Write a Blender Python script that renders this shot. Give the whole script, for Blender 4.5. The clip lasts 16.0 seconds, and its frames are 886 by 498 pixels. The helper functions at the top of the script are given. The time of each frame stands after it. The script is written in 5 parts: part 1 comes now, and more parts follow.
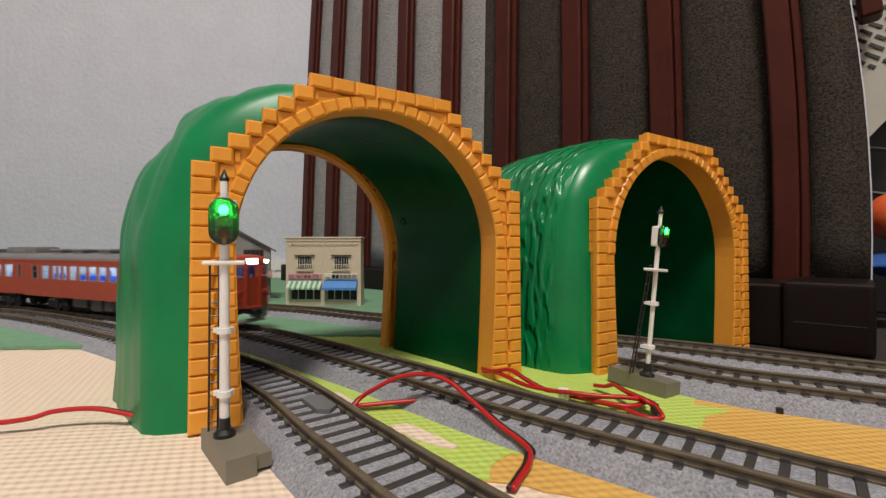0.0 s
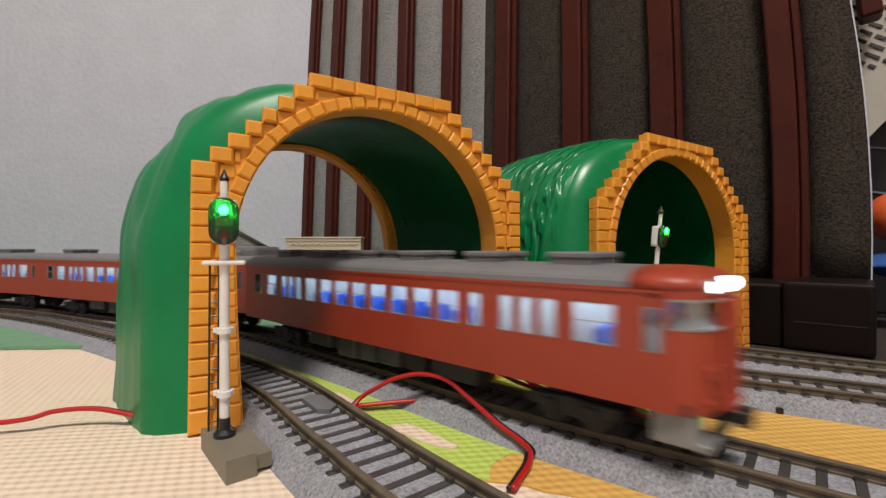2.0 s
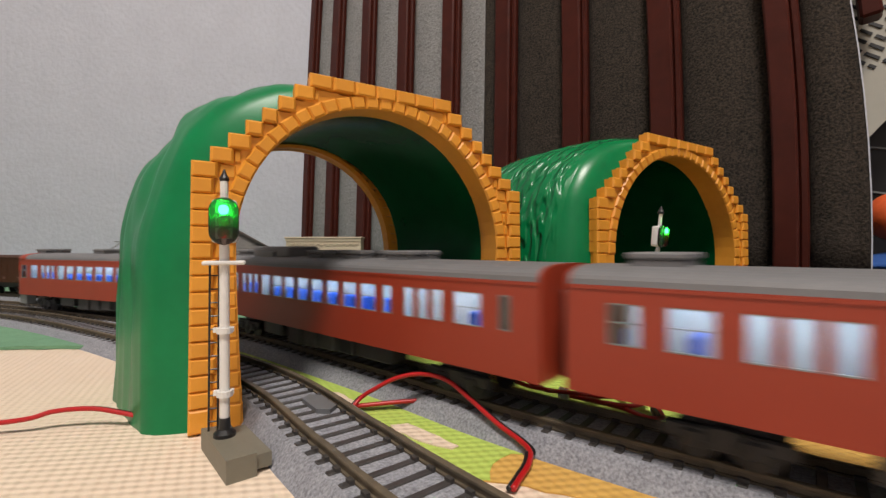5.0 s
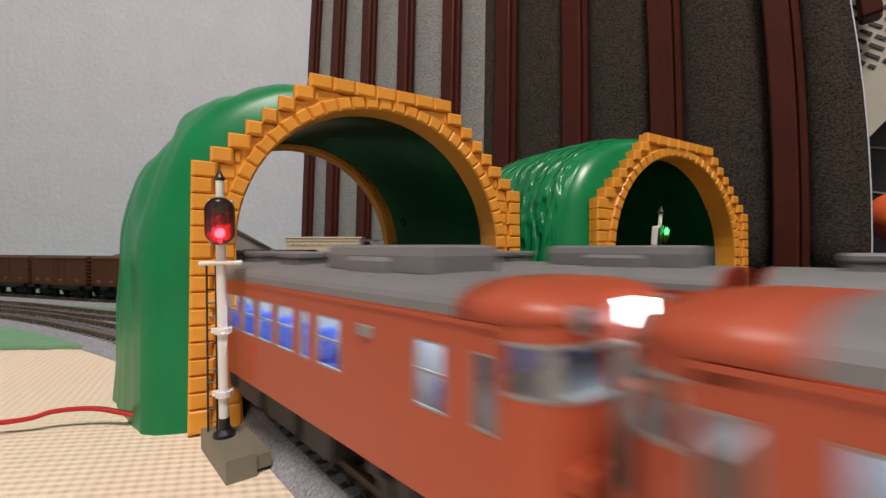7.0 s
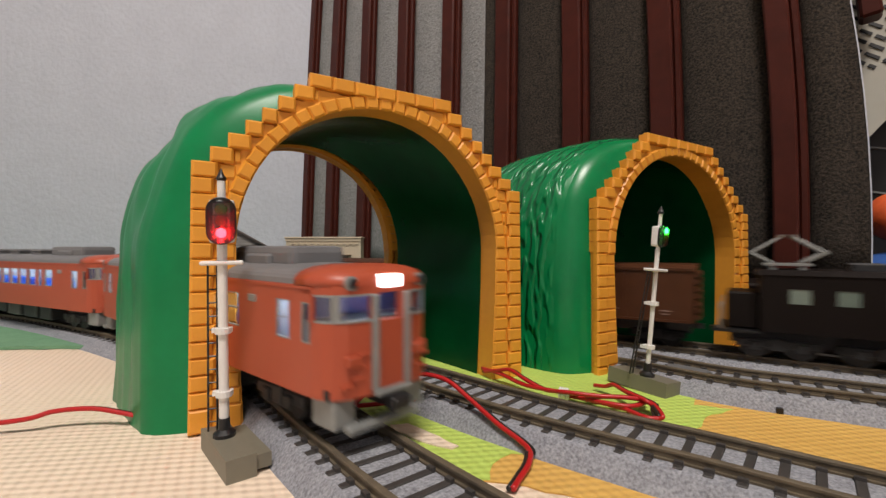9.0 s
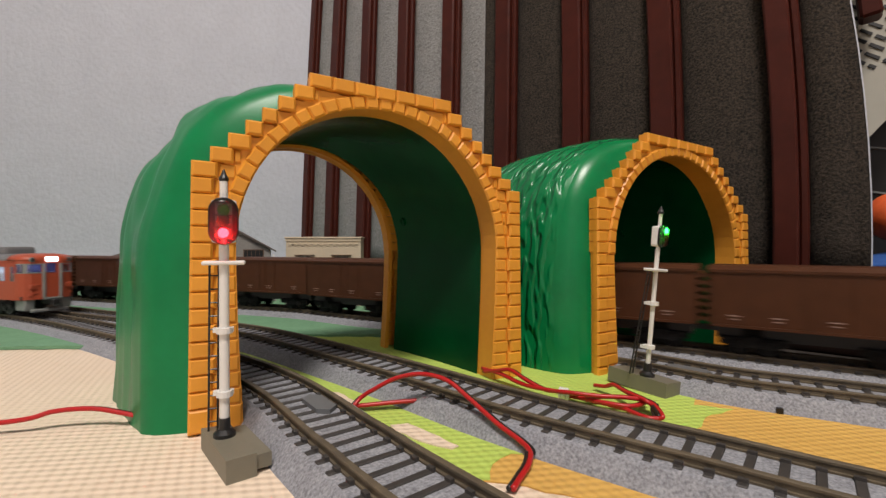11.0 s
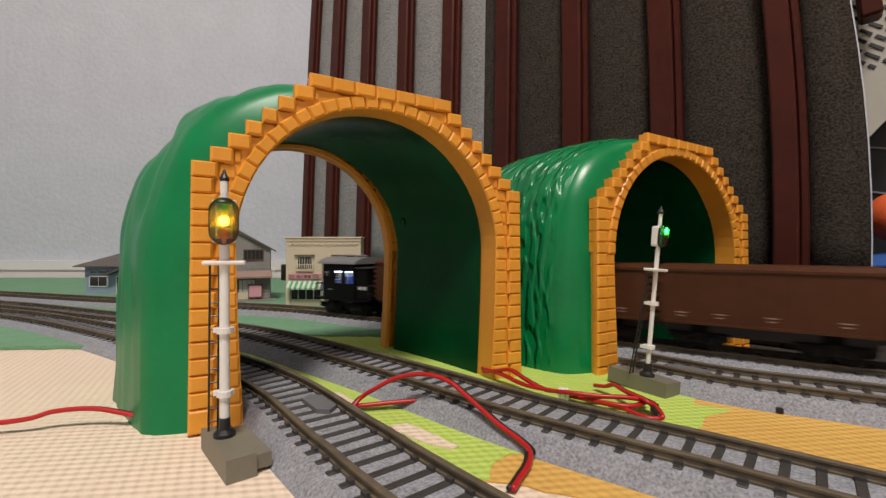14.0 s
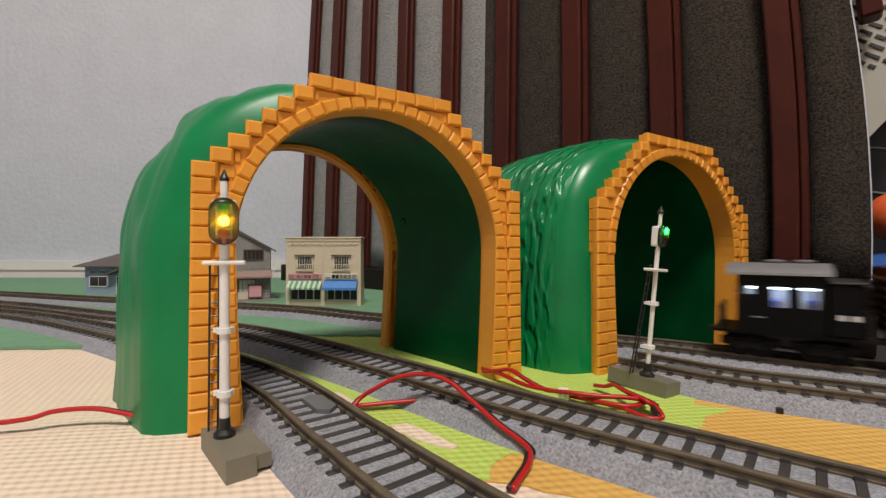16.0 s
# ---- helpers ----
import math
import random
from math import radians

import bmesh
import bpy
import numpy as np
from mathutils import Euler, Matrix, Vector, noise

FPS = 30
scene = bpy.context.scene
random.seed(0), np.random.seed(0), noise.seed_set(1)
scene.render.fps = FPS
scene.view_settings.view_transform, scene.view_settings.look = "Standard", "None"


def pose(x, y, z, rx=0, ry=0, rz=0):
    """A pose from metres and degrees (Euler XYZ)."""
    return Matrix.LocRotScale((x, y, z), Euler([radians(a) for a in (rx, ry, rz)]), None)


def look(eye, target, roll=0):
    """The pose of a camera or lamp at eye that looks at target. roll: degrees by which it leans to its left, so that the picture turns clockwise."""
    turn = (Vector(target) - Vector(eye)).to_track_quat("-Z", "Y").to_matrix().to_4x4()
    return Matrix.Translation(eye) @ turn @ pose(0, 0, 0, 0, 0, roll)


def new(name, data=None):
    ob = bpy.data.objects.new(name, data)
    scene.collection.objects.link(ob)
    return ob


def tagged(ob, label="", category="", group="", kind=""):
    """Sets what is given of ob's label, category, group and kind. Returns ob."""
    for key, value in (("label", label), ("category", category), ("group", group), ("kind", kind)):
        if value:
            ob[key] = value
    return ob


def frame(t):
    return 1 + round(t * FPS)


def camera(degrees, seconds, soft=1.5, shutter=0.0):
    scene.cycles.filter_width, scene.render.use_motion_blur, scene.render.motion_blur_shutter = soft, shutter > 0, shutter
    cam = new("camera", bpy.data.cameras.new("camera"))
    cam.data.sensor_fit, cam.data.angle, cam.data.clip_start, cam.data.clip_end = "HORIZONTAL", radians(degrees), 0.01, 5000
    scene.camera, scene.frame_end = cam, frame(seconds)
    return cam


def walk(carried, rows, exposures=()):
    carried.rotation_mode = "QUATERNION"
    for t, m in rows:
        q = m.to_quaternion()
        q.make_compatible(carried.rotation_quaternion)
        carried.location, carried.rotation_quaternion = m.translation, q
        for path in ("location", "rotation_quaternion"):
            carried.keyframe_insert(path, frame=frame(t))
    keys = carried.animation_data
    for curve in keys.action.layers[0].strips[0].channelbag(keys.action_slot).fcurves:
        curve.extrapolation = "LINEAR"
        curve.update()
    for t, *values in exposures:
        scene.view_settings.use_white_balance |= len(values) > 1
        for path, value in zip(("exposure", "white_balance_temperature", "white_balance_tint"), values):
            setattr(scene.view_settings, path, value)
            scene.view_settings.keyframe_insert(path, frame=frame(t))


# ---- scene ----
MM = 0.001
# camera: stands still just above the mats, at the height of a model train's roof
cam = camera(88.85, 16.0, soft=1.4, shutter=0.8)
STAND = look((0, 0, 0.060), (0, 1, 0.05625))
walk(cam, [(0.0, STAND), (16.0, STAND)])

# world and lights: a closed room under one ceiling lamp
world = bpy.data.worlds.new("room_air")
scene.world = world
world.use_nodes = True
world.node_tree.nodes["Background"].inputs[0].default_value = (0.9, 0.95, 1.0, 1)
world.node_tree.nodes["Background"].inputs[1].default_value = 0.15
lamp = bpy.data.lights.new("ceiling_light", "AREA")
lamp.shape, lamp.size, lamp.energy, lamp.color = "DISK", 0.70, 66, (1.0, 0.915, 0.845)
lamp_ob = new("ceiling_light", lamp)
lamp_ob.matrix_world = look((0.02, -0.95, 2.33), (0.02, -0.90, 0))
scene.view_settings.exposure = 0.0


# ---- materials ----
def mat(name, colour, rough=0.5, metal=0.0, dark=None, grain=0.0, bump=0.0, size=0.01, random_amount=0.0, emit=None, strength=0.0, coat=0.0, spec=0.5):
    m = bpy.data.materials.new(name)
    m.use_nodes = True
    nt = m.node_tree
    b = nt.nodes["Principled BSDF"]
    b.inputs["Roughness"].default_value = rough
    b.inputs["Metallic"].default_value = metal
    b.inputs["Base Color"].default_value = (*colour, 1)
    b.inputs["Coat Weight"].default_value = coat
    b.inputs["Specular IOR Level"].default_value = spec
    if emit:
        b.inputs["Emission Color"].default_value = (*emit, 1)
        b.inputs["Emission Strength"].default_value = strength
    if dark or grain or bump:
        tc = nt.nodes.new("ShaderNodeTexCoord")
        big = nt.nodes.new("ShaderNodeTexNoise")
        big.inputs["Scale"].default_value = 0.16 / size
        big.inputs["Detail"].default_value = 3
        fine = nt.nodes.new("ShaderNodeTexNoise")
        fine.inputs["Scale"].default_value = 1 / size
        fine.inputs["Detail"].default_value = 4
        for n in (big, fine):
            nt.links.new(tc.outputs["Object"], n.inputs["Vector"])
        add = nt.nodes.new("ShaderNodeMath")
        add.operation = "MULTIPLY_ADD"
        add.inputs[1].default_value = grain
        nt.links.new(fine.outputs["Fac"], add.inputs[0])
        half = nt.nodes.new("ShaderNodeMath")
        half.operation = "MULTIPLY"
        half.inputs[1].default_value = 1 - grain
        nt.links.new(big.outputs["Fac"], half.inputs[0])
        nt.links.new(half.outputs[0], add.inputs[2])
        ramp = nt.nodes.new("ShaderNodeValToRGB")
        ramp.color_ramp.elements[0].position, ramp.color_ramp.elements[1].position = 0.32, 0.68
        ramp.color_ramp.elements[0].color = (*(dark or colour), 1)
        ramp.color_ramp.elements[1].color = (*colour, 1)
        nt.links.new(add.outputs[0], ramp.inputs[0])
        out = ramp.outputs[0]
        if random_amount:
            info = nt.nodes.new("ShaderNodeObjectInfo")
            rng = nt.nodes.new("ShaderNodeMapRange")
            rng.inputs["To Min"].default_value, rng.inputs["To Max"].default_value = 1 - random_amount, 1 + random_amount
            nt.links.new(info.outputs["Random"], rng.inputs["Value"])
            hsv = nt.nodes.new("ShaderNodeHueSaturation")
            nt.links.new(rng.outputs[0], hsv.inputs["Value"])
            nt.links.new(out, hsv.inputs["Color"])
            out = hsv.outputs[0]
        nt.links.new(out, b.inputs["Base Color"])
        if bump:
            bm_ = nt.nodes.new("ShaderNodeBump")
            bm_.inputs["Strength"].default_value = 0.6
            bm_.inputs["Distance"].default_value = bump
            nt.links.new(add.outputs[0], bm_.inputs["Height"])
            nt.links.new(bm_.outputs[0], b.inputs["Normal"])
    return m


def glass(name, colour=(1, 1, 1), rough=0.02):
    """A thin clear pane: mostly see-through, with a little gloss."""
    m = bpy.data.materials.new(name)
    m.use_nodes = True
    nt = m.node_tree
    nt.nodes.remove(nt.nodes["Principled BSDF"])
    t, g, mix = (nt.nodes.new(k) for k in ("ShaderNodeBsdfTransparent", "ShaderNodeBsdfGlossy", "ShaderNodeMixShader"))
    t.inputs[0].default_value = (*colour, 1)
    g.inputs["Roughness"].default_value = rough
    mix.inputs[0].default_value = 0.06
    nt.links.new(t.outputs[0], mix.inputs[1])
    nt.links.new(g.outputs[0], mix.inputs[2])
    nt.links.new(mix.outputs[0], nt.nodes["Material Output"].inputs[0])
    return m


GREEN = mat("green_plastic", (0.003, 0.215, 0.070), 0.34, dark=(0.002, 0.165, 0.052), grain=0.25, size=0.004, bump=0.0002, spec=0.3)
HATCHED = mat("hatched_green_plastic", (0.003, 0.215, 0.066), 0.27, dark=(0.002, 0.165, 0.050), grain=0.25, size=0.004, spec=0.38)
nt_ = HATCHED.node_tree
tc_, mp_, ns_, bp_ = (nt_.nodes.new(k) for k in ("ShaderNodeTexCoord", "ShaderNodeMapping", "ShaderNodeTexNoise", "ShaderNodeBump"))
mp_.inputs["Rotation"].default_value = (radians(20), radians(8), 0)
mp_.inputs["Scale"].default_value = (95, 310, 95)
ns_.inputs["Scale"].default_value, ns_.inputs["Detail"].default_value = 1.0, 0.5
bp_.inputs["Strength"].default_value, bp_.inputs["Distance"].default_value = 1.0, 0.0016
nt_.links.new(tc_.outputs["Object"], mp_.inputs[0])
nt_.links.new(mp_.outputs[0], ns_.inputs["Vector"])
cut_ = nt_.nodes.new("ShaderNodeMapRange")
cut_.interpolation_type = "SMOOTHSTEP"
cut_.inputs["From Min"].default_value, cut_.inputs["From Max"].default_value = 0.36, 0.64
nt_.links.new(ns_.outputs["Fac"], cut_.inputs["Value"])
# the strokes leave a plain band beside the portal
sp_, band_, mix_ = (nt_.nodes.new(k) for k in ("ShaderNodeSeparateXYZ", "ShaderNodeMapRange", "ShaderNodeMath"))
band_.inputs["From Min"].default_value, band_.inputs["From Max"].default_value = 0.012, 0.019
mix_.operation = "MULTIPLY"
nt_.links.new(tc_.outputs["Object"], sp_.inputs[0])
nt_.links.new(sp_.outputs[1], band_.inputs["Value"])
nt_.links.new(band_.outputs[0], mix_.inputs[0])
nt_.links.new(cut_.outputs[0], mix_.inputs[1])
nt_.links.new(mix_.outputs[0], bp_.inputs["Height"])
nt_.links.new(bp_.outputs[0], nt_.nodes["Principled BSDF"].inputs["Normal"])
ORANGE = mat("orange_plastic", (0.80, 0.345, 0.036), 0.42, dark=(0.73, 0.30, 0.03), grain=0.4, size=0.003, bump=0.0001, random_amount=0.06)
BALLAST = mat("grey_ballast", (0.37, 0.38, 0.415), 0.9, dark=(0.15, 0.155, 0.175), grain=0.8, size=0.0008, bump=0.0005)
SLEEPER = mat("dark_sleeper", (0.060, 0.054, 0.050), 0.5, dark=(0.034, 0.031, 0.030), grain=0.5, size=0.002, spec=0.5)
RAIL = mat("rail_steel", (0.155, 0.123, 0.082), 0.62, 0.0, dark=(0.09, 0.073, 0.052), grain=0.5, size=0.004, spec=0.25)
WALLPAPER = mat("grey_wallpaper", (0.59, 0.615, 0.69), 0.9, dark=(0.53, 0.55, 0.62), grain=0.55, size=0.009, bump=0.0045)
PLASTER = mat("aged_plaster", (0.72, 0.70, 0.67), 0.9, dark=(0.67, 0.65, 0.62), grain=0.5, size=0.02)
TRIM = mat("white_trim_paint", (0.74, 0.74, 0.73), 0.5, dark=(0.7, 0.7, 0.69), grain=0.4, size=0.02)
FLOORM = mat("dark_carpet", (0.034, 0.026, 0.021), 0.95, dark=(0.020, 0.015, 0.012), grain=0.7, size=0.004, bump=0.002)
def woven(m, period, depth, turn):
    """Embossed weave: rows of small raised pads in a staggered grid."""
    nt = m.node_tree
    b = nt.nodes["Principled BSDF"]
    tc, mp = nt.nodes.new("ShaderNodeTexCoord"), nt.nodes.new("ShaderNodeMapping")
    mp.inputs["Rotation"].default_value = (0, 0, radians(turn))
    nt.links.new(tc.outputs["Object"], mp.inputs["Vector"])
    big, wav, sep, mul = (nt.nodes.new(k) for k in ("ShaderNodeVectorMath", "ShaderNodeVectorMath", "ShaderNodeSeparateXYZ", "ShaderNodeMath"))
    big.operation, wav.operation, mul.operation = "MULTIPLY", "SINE", "MULTIPLY"
    big.inputs[1].default_value = (2 * math.pi / period, 2 * math.pi / (period * 0.72), 1)
    nt.links.new(mp.outputs[0], big.inputs[0])
    nt.links.new(big.outputs[0], wav.inputs[0])
    nt.links.new(wav.outputs[0], sep.inputs[0])
    nt.links.new(sep.outputs[0], mul.inputs[0])
    nt.links.new(sep.outputs[1], mul.inputs[1])
    bump = nt.nodes.new("ShaderNodeBump")
    bump.inputs["Strength"].default_value, bump.inputs["Distance"].default_value = 1.0, depth
    nt.links.new(mul.outputs[0], bump.inputs["Height"])
    old = b.inputs["Normal"].links
    if old:
        nt.links.new(old[0].from_socket, bump.inputs["Normal"])
    nt.links.new(bump.outputs[0], b.inputs["Normal"])
    return m


CREAM = mat("cream_mat", (0.80, 0.655, 0.51), 0.75, dark=(0.76, 0.62, 0.475), grain=0.4, size=0.006, bump=0.0004)
LIME = mat("lime_mat", (0.50, 0.66, 0.13), 0.7, dark=(0.44, 0.58, 0.11), grain=0.4, size=0.006, bump=0.0004)
TAN = mat("tan_mat", (0.70, 0.42, 0.10), 0.7, dark=(0.62, 0.36, 0.085), grain=0.4, size=0.006, bump=0.0004)
TEAL = mat("green_sheet", (0.17, 0.34, 0.20), 0.9, dark=(0.13, 0.28, 0.16), grain=0.6, size=0.003, bump=0.0006)
for m_ in (CREAM, LIME, TAN):
    woven(m_, 0.0052, 0.00030, 28)
REDWOOD = mat("dark_red_wood", (0.070, 0.0145, 0.009), 0.42, dark=(0.046, 0.010, 0.0065), grain=0.5, size=0.01, spec=0.18)
CARPET = mat("speckled_carpet", (0.056, 0.042, 0.030), 0.98, dark=(0.003, 0.0022, 0.0016), grain=0.85, size=0.0017, bump=0.002)
GREYCARPET = mat("pale_grey_carpet", (0.30, 0.30, 0.30), 0.98, dark=(0.18, 0.18, 0.18), grain=0.8, size=0.0028, bump=0.003)
DARKWOOD = mat("black_brown_wood", (0.012, 0.006, 0.005), 0.42, dark=(0.008, 0.005, 0.004), grain=0.5, size=0.02, spec=0.2)
SCRATCH = mat("scratched_edge", (0.07, 0.06, 0.055), 0.6, dark=(0.03, 0.025, 0.022), grain=0.7, size=0.004)
VERMILION = mat("deep_vermilion_paint", (0.36, 0.050, 0.023), 0.42, dark=(0.33, 0.045, 0.020), grain=0.3, size=0.01)
ORANGERED = mat("bright_vermilion_paint", (0.43, 0.078, 0.034), 0.42, dark=(0.39, 0.069, 0.030), grain=0.3, size=0.01)
ROOFGREY = mat("grey_roof_paint", (0.19, 0.19, 0.195), 0.6, dark=(0.16, 0.16, 0.165), grain=0.4, size=0.006)
UNDER = mat("dark_underframe", (0.028, 0.028, 0.029), 0.6, dark=(0.018, 0.018, 0.019), grain=0.4, size=0.004)
STEEL = mat("grey_metal", (0.30, 0.31, 0.30), 0.5, 0.2, dark=(0.24, 0.25, 0.24), grain=0.4, size=0.004)
BLACK = mat("black_plastic", (0.012, 0.012, 0.013), 0.4)
WHITE = mat("white_plastic", (0.78, 0.77, 0.74), 0.4, dark=(0.74, 0.73, 0.7), grain=0.3, size=0.003)
BROWN = mat("brown_wagon_paint", (0.080, 0.027, 0.010), 0.5, dark=(0.056, 0.019, 0.007), grain=0.5, size=0.008, spec=0.25)
SOIL = mat("dark_loco_paint", (0.012, 0.0085, 0.0075), 0.5, dark=(0.009, 0.0065, 0.006), grain=0.4, size=0.006, spec=0.12)
VANBLACK = mat("black_van_paint", (0.004, 0.004, 0.0045), 0.55, dark=(0.003, 0.003, 0.0035), grain=0.4, size=0.006, spec=0.12)
# underframe metal blackened to hold the shade below wagons and van
SHADED_METAL = mat("shaded_black_metal", (0.009, 0.008, 0.008), 0.7, dark=(0.005, 0.005, 0.005), grain=0.5, size=0.004, spec=0.2)
PANE = glass("window_pane", (0.9, 0.93, 0.96))
TINT = glass("dark_pane", (0.35, 0.38, 0.42))
SEAT = mat("blue_seat", (0.03, 0.14, 0.66), 0.6, dark=(0.025, 0.11, 0.56), grain=0.4, size=0.003)
NAVY = mat("navy_plastic", (0.025, 0.035, 0.12), 0.5, dark=(0.02, 0.028, 0.10), grain=0.4, size=0.004)
# the hill's green plastic again, darkened for the shade inside the tunnels
SHADED_LINING = mat("shaded_inside_green", (0.0016, 0.075, 0.022), 0.22, dark=(0.001, 0.036, 0.010), grain=0.25, size=0.012, bump=0.0016, spec=0.13)
INNER = mat("car_inside", (0.46, 0.50, 0.51), 0.7, dark=(0.38, 0.41, 0.42), grain=0.4, size=0.006)
GLOW = mat("white_led", (1, 1, 1), 0.5, emit=(0.80, 0.90, 1.0), strength=13.0)
HEADLIGHT = mat("headlight_glow", (1, 1, 1), 0.3, emit=(0.97, 0.93, 1.0), strength=8.0)
REDWIRE = mat("red_wire", (0.48, 0.012, 0.014), 0.35, dark=(0.42, 0.010, 0.012), grain=0.3, size=0.004)
BLACKWIRE = mat("black_wire", (0.015, 0.014, 0.014), 0.35)
GREYPLASTIC = mat("olive_grey_plastic", (0.20, 0.185, 0.14), 0.5, dark=(0.175, 0.16, 0.12), grain=0.4, size=0.003)


# ---- building helpers ----
def mesh_ob(name, bm, material, smooth=False):
    bmesh.ops.recalc_face_normals(bm, faces=bm.faces)
    me = bpy.data.meshes.new(name)
    bm.to_mesh(me)
    bm.free()
    me.materials.append(material)
    if smooth:
        for p in me.polygons:
            p.use_smooth = True
    return new(name, me)


def part(name, bm, material, parent, label="", smooth=False):
    ob = mesh_ob(name, bm, material, smooth)
    ob.parent = parent
    if label:
        tagged(ob, label)
    return ob


def box(bm, x0, x1, y0, y1, z0, z1, bevel=0.0, m=None, seg=1):
    vs = [bm.verts.new(v) for v in ((x0, y0, z0), (x1, y0, z0), (x1, y1, z0), (x0, y1, z0), (x0, y0, z1), (x1, y0, z1), (x1, y1, z1), (x0, y1, z1))]
    fs = [bm.faces.new([vs[i] for i in f]) for f in ((3, 2, 1, 0), (4, 5, 6, 7), (0, 1, 5, 4), (1, 2, 6, 5), (2, 3, 7, 6), (3, 0, 4, 7))]
    if m is not None:
        bmesh.ops.transform(bm, matrix=m, verts=vs)
    if bevel:
        es = {e for f in fs for e in f.edges}
        bmesh.ops.bevel(bm, geom=list(es), offset=bevel, segments=seg, affect="EDGES", profile=0.6)
    return vs


def boxes(*rows):
    bm = bmesh.new()
    for r in rows:
        box(bm, *r)
    return bm


def prism(bm, pts, d0, d1, axis="y"):
    """Closed outline pts (two coordinates each) drawn out along an axis."""
    def at(p, d):
        return {"y": (p[0], d, p[1]), "x": (d, p[0], p[1]), "z": (p[0], p[1], d)}[axis]
    a = [bm.verts.new(at(p, d0)) for p in pts]
    b = [bm.verts.new(at(p, d1)) for p in pts]
    n = len(pts)
    bm.faces.new(a)
    bm.faces.new(b[::-1])
    for i in range(n):
        bm.faces.new((a[i], b[i], b[(i + 1) % n], a[(i + 1) % n]))
    return a + b


def frame_ring(bm, a0, a1, z0, z1, t, d0, d1, axis="y"):
    """A thin rectangular frame as one closed ring; d0, d1: its depth along the axis."""
    def at(a, z, d):
        return (a, d, z) if axis == "y" else (d, a, z)
    out = [(a0, z0), (a1, z0), (a1, z1), (a0, z1)]
    ins = [(a0 + t, z0 + t), (a1 - t, z0 + t), (a1 - t, z1 - t), (a0 + t, z1 - t)]
    vs = [[bm.verts.new(at(a, z, d)) for a, z in r] for r, d in ((out, d0), (ins, d0), (ins, d1), (out, d1))]
    for a, b in zip(vs, vs[1:] + vs[:1]):
        for k in range(4):
            bm.faces.new((a[k], a[(k + 1) % 4], b[(k + 1) % 4], b[k]))


def tube(bm, pts, r, sides=8):
    """A round bar along a row of points."""
    pts = [Vector(p) for p in pts]
    rings = []
    for i, p in enumerate(pts):
        d = (pts[min(i + 1, len(pts) - 1)] - pts[max(i - 1, 0)]).normalized()
        side = d.cross(Vector((0, 0, 1)))
        if side.length < 1e-3:
            side = Vector((1, 0, 0))
        side.normalize()
        up = side.cross(d)
        rings.append([bm.verts.new(p + r * (side * math.cos(t) + up * math.sin(t))) for t in (2 * math.pi * k / sides for k in range(sides))])
    for a, b in zip(rings, rings[1:]):
        for k in range(sides):
            bm.faces.new((a[k], a[(k + 1) % sides], b[(k + 1) % sides], b[k]))
    bm.faces.new(rings[0][::-1])
    bm.faces.new(rings[-1])


def loft(bm, rings, close=True):
    """Rings of equal count joined by quads."""
    vs = [[bm.verts.new(p) for p in r] for r in rings]
    n = len(vs[0])
    for a, b in zip(vs, vs[1:]):
        for k in range(n if close else n - 1):
            bm.faces.new((a[k], a[(k + 1) % n], b[(k + 1) % n], b[k]))
    return vs


def lathe(bm, profile, sides=14, m=None):
    """Rings of (radius, height) round the z axis."""
    rings = [[(r * math.cos(2 * math.pi * k / sides), r * math.sin(2 * math.pi * k / sides), z) for k in range(sides)] for r, z in profile]
    vs = loft(bm, rings)
    bm.faces.new(vs[0][::-1])
    bm.faces.new(vs[-1])
    if m is not None:
        bmesh.ops.transform(bm, matrix=m, verts=[v for r in vs for v in r])


def empty(name, m=None):
    ob = new(name)
    ob.empty_display_size = 0.01
    if m is not None:
        ob.matrix_world = m
    return ob


class Way:
    """A smooth line on the ground through given points, with its length."""

    def __init__(self, pts, step=0.004):
        p = np.array(pts, float)
        p = np.vstack([2 * p[0] - p[1], p, 2 * p[-1] - p[-2]])
        out = []
        for i in range(1, len(p) - 2):
            a, b, c, d = p[i - 1:i + 3]
            n = max(2, int(np.linalg.norm(c - b) / step))
            for t in np.arange(n) / n:
                out.append(0.5 * (2 * b + (c - a) * t + (2 * a - 5 * b + 4 * c - d) * t * t + (3 * b - a - 3 * c + d) * t ** 3))
        out.append(p[-2])
        self.p = np.array(out)
        self.s = np.concatenate([[0], np.cumsum(np.linalg.norm(np.diff(self.p, axis=0), axis=1))])

    def at(self, s):
        return Vector((np.interp(s, self.s, self.p[:, 0]), np.interp(s, self.s, self.p[:, 1]), 0))

    def dir(self, s):
        return (self.at(s + 0.006) - self.at(s - 0.006)).normalized()

    def near(self, x, y):
        return float(self.s[np.argmin((self.p[:, 0] - x) ** 2 + (self.p[:, 1] - y) ** 2)])


RAILTOP = 0.009
WAY_1 = Way([(-1.02, -1.2), (-1.02, -0.3), (-0.98, 0.05), (-0.86, 0.28), (-0.68, 0.39), (-0.52, 0.405), (-0.357, 0.364), (-0.2066, 0.283), (-0.0826, 0.192), (-0.0274, 0.128), (-0.0074, 0.1028), (0.078, 0.0), (0.198, -0.16), (0.5, -0.6), (0.9, -1.2)])
